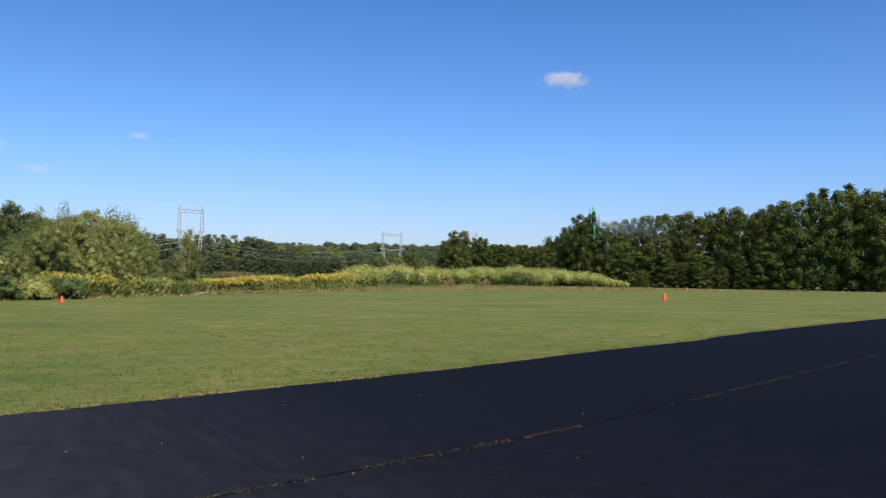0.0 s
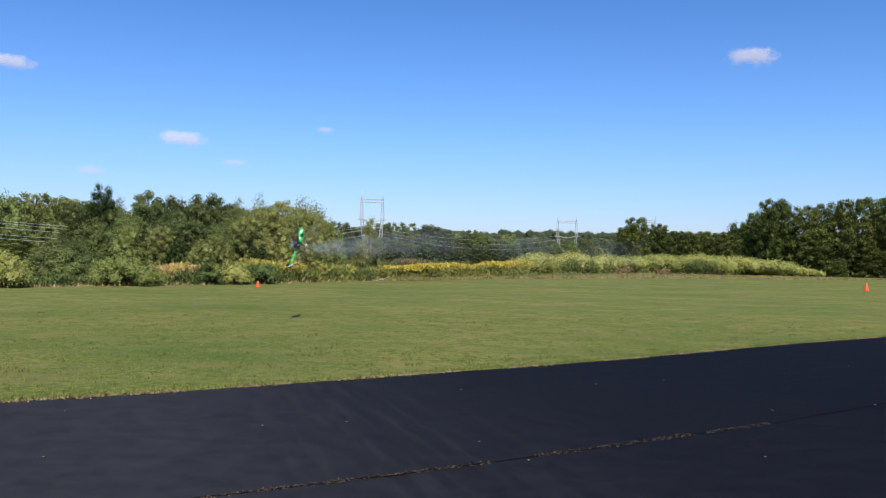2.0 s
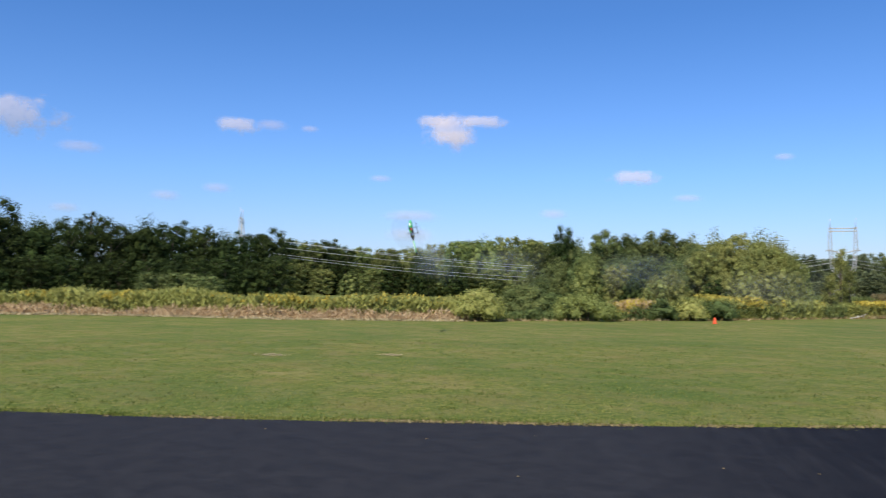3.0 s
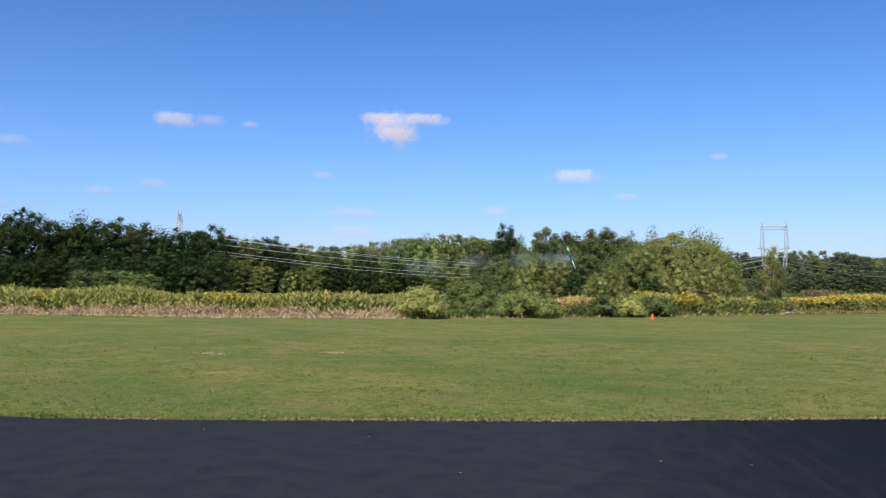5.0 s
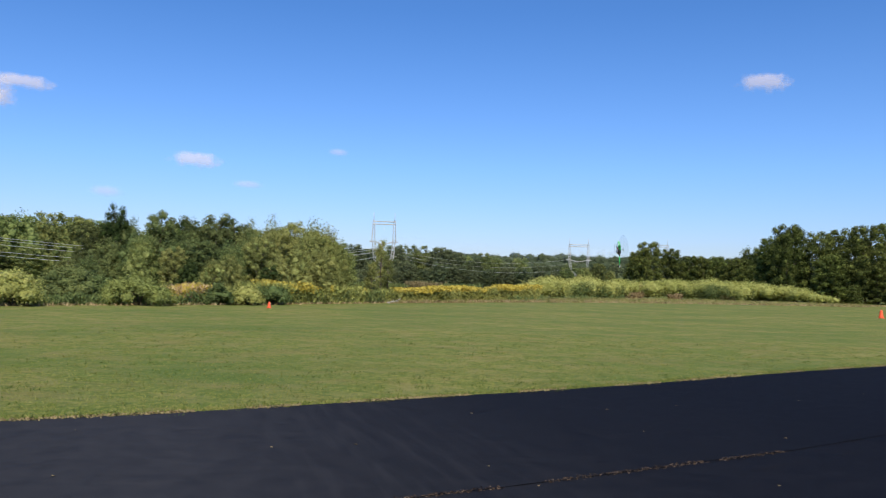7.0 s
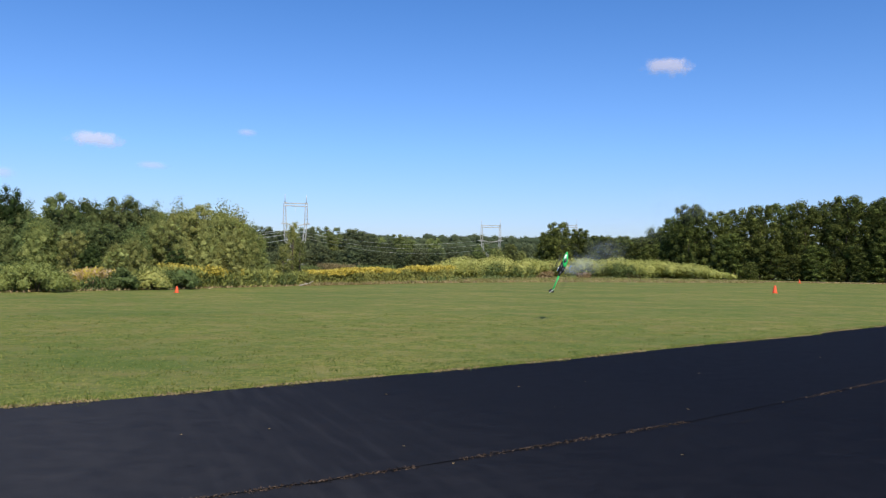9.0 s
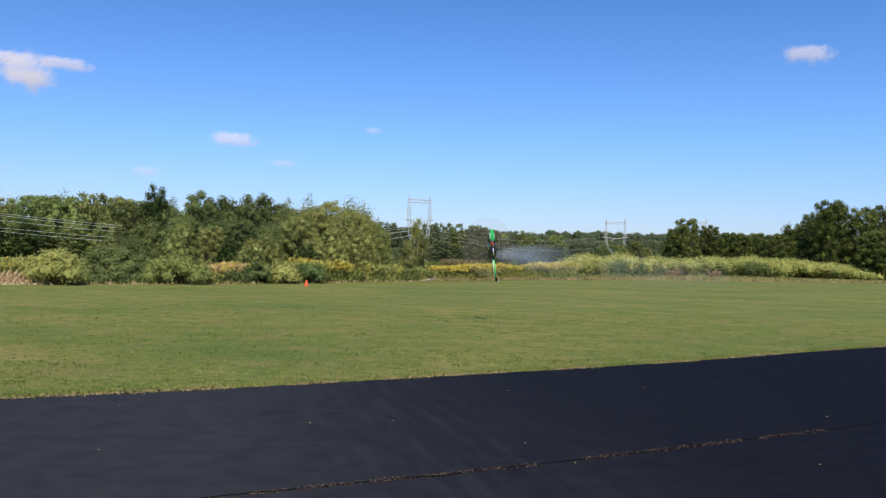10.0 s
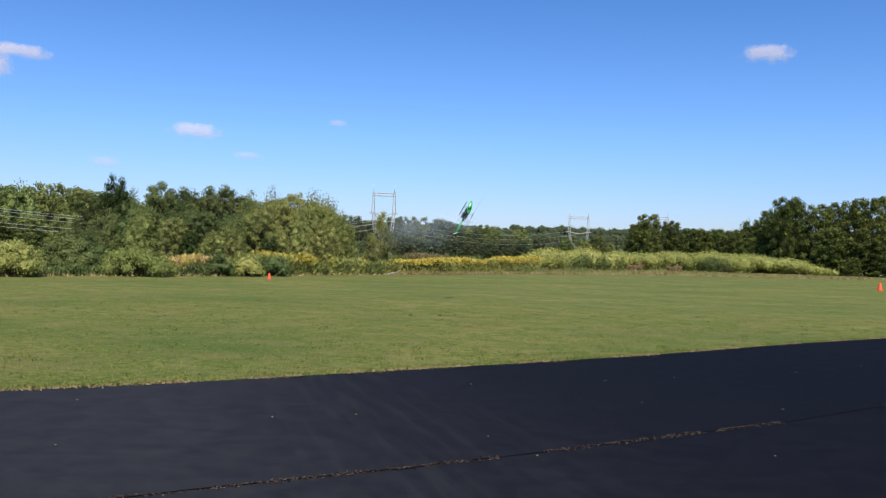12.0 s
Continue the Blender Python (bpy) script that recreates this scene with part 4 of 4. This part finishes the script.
def build_dead_branch():
    bm = bmesh.new()
    pts = [Vector((-1.0, 0, 0.05)), Vector((-0.45, 0.05, 0.16)), Vector((0.1, 0, 0.30)), Vector((0.75, -0.05, 0.62))]
    for i, (a, c) in enumerate(zip(pts, pts[1:])):
        rod(bm, a, c, 0.07 - 0.015 * i, 0.055 - 0.015 * i, 7)
    rod(bm, pts[1], (-0.1, 0.3, 0.42), 0.04, 0.015, 6)
    rod(bm, pts[2], (0.55, 0.1, 0.22), 0.035, 0.012, 6)
    rod(bm, (-0.9, 0, 0.04), (-0.6, -0.3, -0.01), 0.045, 0.02, 6)
    ob = part("dead_branch", bm, plain("bleached_wood", (0.5, 0.46, 0.40), 0.85, 0, 0.3, 5))
    tagged(ob, "bleached dead branch lying before the flowers", "branch")
    ob.matrix_basis = Matrix.Translation(polar(16.45, 62.3)) @ pose(0, 0, 0, 0, 0, 16) @ Matrix.Scale(0.6, 4)


build_dead_branch()


# ---- pylons, wires ----
def build_pylon(az, d, top_el, half, win, turn, label, thick=1.0):
    h = 1.6 + d * math.tan(radians(top_el))
    root = new("pylon")
    tagged(root, label, "pylon", "power line pylons")
    s = h / 33.0
    bar = 0.10 * s * thick

    def lattice(name, a, b, w1, w2, n):
        bm = bmesh.new()
        a, b = Vector(a), Vector(b)
        ax = (b - a).normalized()
        u = ax.cross(Vector((0, 1, 0))).normalized()
        w = ax.cross(u)
        rings = []
        for i in range(n + 1):
            t = i / n
            c, k = a.lerp(b, t), w1 + (w2 - w1) * t
            rings.append([c + u * k + w * k, c + u * k - w * k, c - u * k - w * k, c - u * k + w * k])
        for j in range(4):
            rod(bm, rings[0][j], rings[-1][j], bar, bar, 4)
            for i in range(n):
                rod(bm, rings[i][j], rings[i + 1][(j + 1) % 4], bar * 0.6, bar * 0.6, 4)
        part(name, bm, M_STEEL, root, smooth=False)

    zw = h * win
    # the lower beam hangs in a shallow vee between the masts
    lattice("mast", (-half, 0, zw), (-half, 0, h * 0.92), 0.75 * s, 0.45 * s, 7)
    lattice("mast", (half, 0, zw), (half, 0, h * 0.92), 0.75 * s, 0.45 * s, 7)
    lattice("crossarm", (-half * 1.05, 0, h * 0.905), (half * 1.05, 0, h * 0.905), 0.13 * s, 0.13 * s, 10)
    lattice("crossarm", (-half * 1.05, 0, h * 0.868), (half * 1.05, 0, h * 0.868), 0.13 * s, 0.13 * s, 10)
    lattice("lower_beam", (-half * 1.35, 0, zw), (-half * 0.9, 0, zw), 0.16 * s, 0.16 * s, 3)
    lattice("lower_beam", (half * 1.35, 0, zw), (half * 0.9, 0, zw), 0.16 * s, 0.16 * s, 3)
    lattice("lower_beam", (-half * 0.9, 0, zw), (-half * 0.25, 0, zw - h * 0.03), 0.16 * s, 0.14 * s, 4)
    lattice("lower_beam", (-half * 0.25, 0, zw - h * 0.03), (half * 0.25, 0, zw - h * 0.03), 0.14 * s, 0.14 * s, 3)
    lattice("lower_beam", (half * 0.25, 0, zw - h * 0.03), (half * 0.9, 0, zw), 0.14 * s, 0.16 * s, 4)
    for sgn in (-1, 1):
        lattice("leg", (sgn * half * 0.97, 0, zw), (sgn * half * 0.84, 0, h * 0.38), 0.60 * s, 0.60 * s, 4)
        lattice("leg", (sgn * half * 0.84, 0, h * 0.38), (sgn * half * 0.12, 0, h * 0.27), 0.60 * s, 0.50 * s, 4)
        lattice("foot", (sgn * half * 0.12, 0, h * 0.27), (sgn * half * 0.85, 0, -0.3), 0.45 * s, 0.45 * s, 6)
    for x in (-half, half):
        bm = bmesh.new()
        rod(bm, (x, 0, h * 0.91), (x, 0, h * 1.03), bar * 1.4, bar * 0.9, 5)
        part("earth_wire_peak", bm, M_STEEL, root)
    for x in (-half * 0.95, 0, half * 0.95):
        bm = bmesh.new()
        for i in range(7):
            ball(bm, (x, 0, h * 0.875 - 0.45 * s * i), 0.22 * s, (1, 1, 0.5), 1)
        part("insulator", bm, M_WHITE, root)
    root.matrix_basis = Matrix.Translation(polar(az, d)) @ pose(0, 0, 0, 0, 0, az + turn)
    return polar(az, d), h


def build_wire(a, b, sag, r=0.05):
    cu = bpy.data.curves.new("power_wire", 'CURVE')
    cu.dimensions, cu.bevel_depth, cu.bevel_resolution = '3D', r, 1
    s = cu.splines.new('POLY')
    n = 24
    s.points.add(n)
    for i in range(n + 1):
        t = i / n
        p = a.lerp(b, t)
        p.z -= 4 * sag * t * (1 - t)
        s.points[i].co = (*p, 1)
    cu.materials.append(M_WIRE)
    ob = new("power_wire", cu)
    tagged(ob, "pale sagging overhead power wire", "wire", "power line wires")


def build_power_line():
    far_w, hw = build_pylon(57.5, 178, 5.35, 2.2, 0.62, 84, "grey steel lattice pylon behind the dark wood", 0.8)
    p1, h1 = build_pylon(17.33, 380, 4.7, 4.9, 0.62, 8, "grey steel lattice pylon behind the thicket")
    p2, h2 = build_pylon(3.66, 432, 3.25, 4.9, 0.60, 8, "grey steel lattice pylon above distant woods")
    p3, h3 = build_pylon(-1.95, 820, 3.3, 4.9, 0.60, 8, "far grey steel pylon behind dark trees")
    for off, za, zb, sag in ((-4, 13.5, 19.5, 6.4), (0, 13.1, 19.5, 7.2), (4, 11.1, 19.0, 6.8), (-3, 10.5, 17.5, 7.2), (3, 9.3, 16.5, 7.4)):
        o = Vector((off, off * 0.3, 0))
        build_wire(far_w + o + Vector((0, 0, za)), p1 + o + Vector((0, 0, zb - 2)), sag, 0.042)
    for off, za, zb, sag in ((-4, 18, 16, 4.5), (0, 16.0, 14.5, 5), (4, 14, 12.5, 5.5)):
        o = Vector((off, 0, 0))
        build_wire(p1 + o + Vector((0, 0, za)), p2 + o + Vector((0, 0, zb)), sag, 0.025)


build_power_line()


# ---- cones ----
def build_cones():
    root = new("traffic_cone")
    tagged(root, "bright orange plastic cone on the grass", "cone", "boundary cones")
    bm = bmesh.new()
    loft(bm, [(0.02, 0, .145, .145), (0.06, 0, .135, .135), (0.25, 0, .10, .10), (0.42, 0, .062, .062), (0.455, 0, .052, .052), (0.46, 0, .035, .035)], 16)
    bmesh.ops.rotate(bm, verts=bm.verts, cent=(0, 0, 0), matrix=Matrix.Rotation(radians(-90), 3, 'Y'))
    part("cone_body", bm, M_ORANGE, root)
    bm = bmesh.new()
    box(bm, (0, 0, 0.012), (0.33, 0.33, 0.024))
    bmesh.ops.bevel(bm, geom=bm.edges[:], offset=0.008, segments=2, affect='EDGES')
    part("cone_foot", bm, M_ORANGE, root)
    root.matrix_basis = pose(-19.75, 42.2, -0.015)
    root.scale = (0.75,) * 3
    for x, y, s in ((16.7, 61.5, 1.2), (34.4, 115.0, 1.0), (-33.2, 9.9, 1.0)):
        copy_thing(root, pose(x, y, -0.02)).scale = (s, s, s)


build_cones()


# ---- clouds ----
def build_cloud(az, el, wid, hgt, material, label, seed):
    """A heap of vapour far away, gently domed towards the field."""
    d = 3000
    bm = bmesh.new()
    n = 12
    grid = [[None] * (n + 1) for _ in range(n + 1)]
    uvl = bm.loops.layers.uv.new("UVMap")
    W, Hh = d * math.radians(wid) * 1.15, d * math.radians(hgt) * 1.5
    for i in range(n + 1):
        for j in range(n + 1):
            u, v = i / n - 0.5, j / n - 0.5
            bulge = max(0, 0.25 - u * u - v * v)
            grid[i][j] = bm.verts.new((u * W, -bulge * Hh * 0.5, v * Hh))
    for i in range(n):
        for j in range(n):
            f = bm.faces.new((grid[i][j], grid[i + 1][j], grid[i + 1][j + 1], grid[i][j + 1]))
            for lp, (a, b) in zip(f.loops, ((i, j), (i + 1, j), (i + 1, j + 1), (i, j + 1))):
                lp[uvl].uv = (a / n, b / n)
    c = part("cloud", bm, material)
    tagged(c, label, "cloud", "clouds")
    c.matrix_basis = Matrix.Translation(polar(az, d, 1.6 + d * math.tan(radians(westward(az, el))))) @ pose(0, 0, 0, -el, 0, az)
    c.visible_shadow = False
    return c


CLOUDS = [(-8.5, 13.5, 3.7, 1.25, 0), (42.9, 11.35, 4.0, 2.3, 0), (44.0, 11.95, 3.2, 1.0, 0), (42.8, 10.85, 3.6, 1.15, 0), (40.7, 11.95, 4.2, .9, 0), (30.1, 7.85, 3.8, 1.0, 0), (71.9, 11.3, 7.0, 2.2, 0), (57.8, 11.45, 3.4, 1.1, 0), (55.6, 11.55, 2.4, .8, 1), (53, 11.4, 1.4, .5, 1),
          (45.7, 5.45, 4.6, .8, 1), (45.8, 4.1, 4, 1.0, 1), (35.8, 5.5, 2.2, .7, 1), (48, 8.07, 1.8, .5, 1), (62.5, 6.6, 2.2, .7, 1), (59.2, 7.2, 2.2, .7, 1), (75.4, 7.7, 3, .6, 0), (68.6, 5.6, 2, .6, 1), (67.8, 9.5, 3.2, .8, 1),
          (20.7, 8.9, 1.5, .5, 1), (26.8, 6.4, 2.2, .5, 1)]
for i, (a, e, w, h, thin) in enumerate(CLOUDS):
    build_cloud(a, e, w, h, M_WISP if thin else M_CLOUD, "thin pinkish wisp of cloud" if thin else "small white fair-weather cloud", i)


# ---- model helicopter ----
def build_helicopter():
    root = new("model_helicopter")
    tagged(root, "green and black model helicopter hanging nose up in flight", "helicopter")
    bm = bmesh.new()
    loft(bm, [(0.47, -.05, .006, .006), (0.455, -.048, .02, .022), (0.40, -.04, .045, .045), (0.31, -.025, .066, .068), (0.20, -.005, .074, .084), (0.10, .012, .066, .08), (0.02, .03, .045, .055), (-.04, .04, .015, .02)], 18)
    canopy = part("canopy", bm, M_GREEN, root, "glossy green canopy")
    for sgn in (-1, 1):
        bm = bmesh.new()
        ball(bm, (0.17, 0.056 * sgn, 0.005), 0.055, (1.7, 0.42, 0.85), 2)
        part("canopy_window", bm, M_BLACK, canopy, "black window mark")
        bm = bmesh.new()
        ball(bm, (0.27, 0.050 * sgn, -.040), 0.045, (2.2, 0.5, 0.55), 2)
        part("canopy_flash", bm, M_WHITE, canopy, "white stripe")
    bm = bmesh.new()
    box(bm, (-0.06, 0, -0.05), (0.40, 0.07, 0.09))
    box(bm, (-0.12, 0, 0.03), (0.22, 0.05, 0.10))
    bmesh.ops.bevel(bm, geom=bm.edges[:], offset=0.01, segments=2, affect='EDGES')
    rod(bm, (-0.2, 0, 0.0), (-0.36, 0, 0.0), 0.045, 0.028, 12)
    part("frame", bm, M_BLACK, root, "black carbon frame")
    bm = bmesh.new()
    rod(bm, (-0.34, 0, 0), (-0.86, 0, 0), 0.026, 0.022, 12)
    part("tail_boom", bm, M_GREEN, root)
    bm = bmesh.new()
    rod(bm, (-0.345, -0.0085, 0.0045), (-0.855, -0.0085, 0.0045), 0.0225, 0.0185, 12)
    part("boom_stripe", bm, M_WHITE, root, "white side of the boom")
    bm = bmesh.new()
    loft(bm, [(-0.80, -.005, .004, .03), (-0.86, -.03, .005, .07), (-0.92, -.03, .004, .085), (-0.94, -.07, .003, .03)], 10)
    part("tail_fin", bm, M_BLACK, root)
    bm = bmesh.new()
    rod(bm, (-0.88, 0.0, 0), (-0.88, 0.05, 0), 0.012, 0.012, 8)
    for a in (0.6, 0.6 + math.pi):
        rod(bm, (-0.88, 0.05, 0), (-0.88 + 0.10 * math.cos(a), 0.05, 0.10 * math.sin(a)), 0.008, 0.005, 6)
    part("tail_rotor", bm, M_WHITE, root)
    for sgn in (-1, 1):
        bm = bmesh.new()
        pts = [Vector((0.30, 0.13 * sgn, -0.17)), Vector((0.26, 0.13 * sgn, -0.20)), Vector((-0.2, 0.13 * sgn, -0.20))]
        for a, b in zip(pts, pts[1:]):
            rod(bm, a, b, 0.009, 0.009, 8)
        skid = part("skid", bm, M_RUBBER, root, "dark skid tube")
        for x in (0.14, -0.1):
            bm = bmesh.new()
            rod(bm, (x, 0.04 * sgn, -0.09), (x, 0.13 * sgn, -0.20), 0.010, 0.008, 8)
            part("strut", bm, M_BLACK, skid)
    bm = bmesh.new()
    rod(bm, (-0.04, -0.05, -0.1), (-0.24, -0.05, -0.11), 0.028, 0.026, 12)
    part("muffler", bm, M_CHROME, root)
    bm = bmesh.new()
    ball(bm, (0.07, -0.05, -0.075), 0.05, (1.6, 0.7, 0.8), 2)
    part("engine_head", bm, M_RED, root)
    mast = new("main_rotor")
    mast.parent = root
    bm = bmesh.new()
    rod(bm, (0, 0, 0.05), (0, 0, 0.22), 0.008, 0.008, 8)
    ball(bm, (0, 0, 0.21), 0.03, (1, 1, 0.7), 2)
    rod(bm, (-0.09, 0, 0.21), (0.09, 0, 0.21), 0.014, 0.014, 8)
    part("rotor_hub", bm, M_CHROME, mast)
    bm = bmesh.new()
    bmesh.ops.create_circle(bm, cap_ends=True, segments=48, radius=0.79, matrix=Matrix.Translation((0, 0, 0.212)))
    m, n, l, b = mat("spinning_blades", 0.5)
    b.inputs["Base Color"].default_value = (0.25, 0.22, 0.2, 1)
    b.inputs["Alpha"].default_value = 0.10
    part("blade_disc", bm, m, mast, "blades blurred to a faint disc", smooth=False)
    return root


helicopter = build_helicopter()


# ---- exhaust smoke ----
def build_puff(size, material):
    root_bm = bmesh.new()
    uvl = root_bm.loops.layers.uv.new("UVMap")
    n = 8
    g = [[None] * (n + 1) for _ in range(n + 1)]
    for i in range(n + 1):
        for j in range(n + 1):
            u, v = i / n - 0.5, j / n - 0.5
            g[i][j] = root_bm.verts.new((u * size[0], -max(0, 0.25 - u * u - v * v) * size[1], v * size[1]))
    for i in range(n):
        for j in range(n):
            f = root_bm.faces.new((g[i][j], g[i + 1][j], g[i + 1][j + 1], g[i][j + 1]))
            for lp, (a, b) in zip(f.loops, ((i, j), (i + 1, j), (i + 1, j + 1), (i, j + 1))):
                lp[uvl].uv = (a / n, b / n)
    ob = part("smoke_puff", root_bm, material)
    tagged(ob, "thin bluish exhaust smoke drifting in the air", "smoke", "exhaust smoke")
    return ob


puffs = [build_puff(s, m) for m, s in zip(M_SMOKE, ((0.7, 0.5), (1.1, 0.8), (1.4, 1.0), (1.9, 1.2), (2.6, 1.3), (3.0, 1.4), (3.4, 1.5)))]


def motions():
    # seconds, place of the mast, way of the nose, side to which the skids point
    rows = [
        (0.00, 6.50, 35.27, 4.24, -0.030, -0.033, 0.999, 180),
        (0.25, 5.21, 34.31, 3.37, 0.247, 0.009, 0.969, 175),
        (0.50, 3.91, 33.34, 2.49, 0.505, 0.050, 0.862, 170),
        (0.75, 1.65, 30.63, 2.39, 0.331, 0.024, 0.943, 175),
        (1.00, -0.61, 27.93, 2.29, 0.143, -0.003, 0.990, 180),
        (1.25, -2.82, 25.78, 2.35, 0.009, -0.017, 1.000, 175),
        (1.50, -5.03, 23.63, 2.41, -0.126, -0.031, 0.992, 170),
        (1.75, -6.60, 21.75, 2.24, -0.078, 0.347, 0.935, 160),
        (2.00, -8.17, 19.86, 2.06, -0.019, 0.673, 0.739, 150),
        (2.15, -9.11, 18.14, 2.27, -0.050, 0.345, 0.937, 125),
        (2.30, -10.05, 16.41, 2.47, -0.074, -0.034, 0.997, 100),
        (2.50, -12.11, 15.49, 2.53, -0.149, -0.101, 0.984, 60),
        (2.70, -17.21, 17.56, 2.51, -0.326, 0.167, 0.930, 60),
        (2.97, -21.39, 20.86, 3.65, -0.364, 0.091, 0.927, 53),
        (3.23, -24.76, 23.75, 4.48, -0.399, 0.013, 0.917, 46),
        (3.50, -26.75, 25.95, 4.81, -0.433, -0.067, 0.899, 40),
        (3.77, -27.13, 27.35, 4.55, -0.463, -0.147, 0.874, 33),
        (4.03, -26.11, 28.05, 3.78, -0.489, -0.224, 0.843, 26),
        (4.30, -24.29, 28.35, 2.72, -0.510, -0.297, 0.807, 20),
        (4.50, -21.96, 28.94, 3.11, 0.020, -0.047, 0.999, 30),
        (4.75, -22.08, 33.20, 3.30, -0.205, -0.020, 0.979, 35),
        (5.00, -22.19, 37.47, 3.49, -0.419, 0.008, 0.908, 40),
        (5.25, -19.71, 39.95, 3.84, -0.236, 0.009, 0.972, 65),
        (5.50, -17.23, 42.43, 4.20, -0.045, 0.010, 0.999, 90),
        (5.75, -14.61, 44.49, 4.27, -0.055, 0.023, 0.998, 60),
        (6.00, -11.99, 46.56, 4.35, -0.064, 0.036, 0.997, 30),
        (6.25, -9.30, 48.67, 4.09, -0.126, 0.170, 0.977, 60),
        (6.50, -6.61, 50.78, 3.82, -0.184, 0.301, 0.936, 90),
        (6.75, -3.65, 47.36, 3.72, -0.112, 0.127, 0.986, 125),
        (7.00, -0.70, 43.94, 3.63, -0.034, -0.051, 0.998, 160),
        (7.26, 1.79, 39.95, 4.27, 0.001, -0.044, 0.999, 164),
        (7.51, 3.84, 36.31, 4.75, 0.036, -0.038, 0.999, 168),
        (7.77, 5.12, 33.28, 4.91, 0.072, -0.031, 0.997, 172),
        (8.03, 5.43, 31.03, 4.69, 0.107, -0.025, 0.994, 177),
        (8.29, 4.78, 29.55, 4.08, 0.143, -0.018, 0.990, 181),
        (8.54, 3.35, 28.68, 3.16, 0.178, -0.011, 0.984, 185),
        (8.80, 1.50, 28.17, 2.07, 0.212, -0.004, 0.977, 190),
        (9.00, 0.62, 25.33, 1.67, 0.370, 0.297, 0.880, 180),
        (9.25, -1.02, 23.92, 1.79, 0.191, 0.144, 0.971, 180),
        (9.50, -2.66, 22.51, 1.90, -0.001, -0.018, 1.000, 180),
        (9.75, -3.59, 21.78, 1.96, -0.057, -0.033, 0.998, 120),
        (10.00, -4.53, 21.05, 2.01, -0.113, -0.047, 0.992, 60),
        (10.25, -5.76, 22.30, 2.05, -0.394, 0.042, 0.918, 40),
        (10.50, -6.99, 23.55, 2.08, -0.639, 0.127, 0.759, 20),
        (10.75, -6.93, 24.83, 2.37, -0.308, 0.068, 0.949, 20),
        (11.00, -6.87, 26.11, 2.67, 0.069, -0.000, 0.998, 20),
        (11.25, -6.97, 26.61, 2.74, 0.030, 0.080, 0.996, 85),
        (11.50, -7.06, 27.12, 2.81, -0.010, 0.159, 0.987, 150),
        (11.75, -6.37, 27.55, 2.96, 0.190, 0.260, 0.947, 160),
        (12.00, -5.68, 27.99, 3.12, 0.381, 0.346, 0.857, 170),
    ]

    def stance(r):
        nose = Vector(r[4:7]).normalized()
        out = Vector((r[1], r[2], 0)).normalized()
        right = out.cross(Vector((0, 0, 1)))
        belly = right * math.cos(radians(r[7])) - out * math.sin(radians(r[7]))
        z = (-belly + nose * belly.dot(nose)).normalized()
        y = z.cross(nose)
        m = Matrix((nose, y, z)).transposed().to_4x4()
        m.translation = r[1:4]
        return m

    walk(helicopter, [(r[0], stance(r)) for r in rows])

    def where(t):
        t = max(0.0, t)
        for a, b in zip(rows, rows[1:]):
            if t <= b[0]:
                k = (t - a[0]) / (b[0] - a[0])
                return Vector(a[1:4]).lerp(Vector(b[1:4]), k)
        return Vector(rows[-1][1:4])

    # each puff follows the trail some time behind the exhaust
    for puff, lag in zip(puffs, (0.04, 0.09, 0.17, 0.29, 0.48, 0.75, 1.05)):
        out = []
        for i in range(25):
            t = i * 0.5
            p = where(t - lag)
            if t < lag:
                p = p + Vector((1.0, 0.6, 0)) * (lag - t) * 3
            p = p + Vector((0.25 * math.sin(lag * 9), 0.35, -0.25 - 0.25 * lag))
            p.z = max(p.z, 0.7)
            out.append((t, Matrix.Translation(p) @ pose(0, 0, 0, 0, 0, math.degrees(math.atan2(-p.x, p.y)))))
        walk(puff, out)


motions()
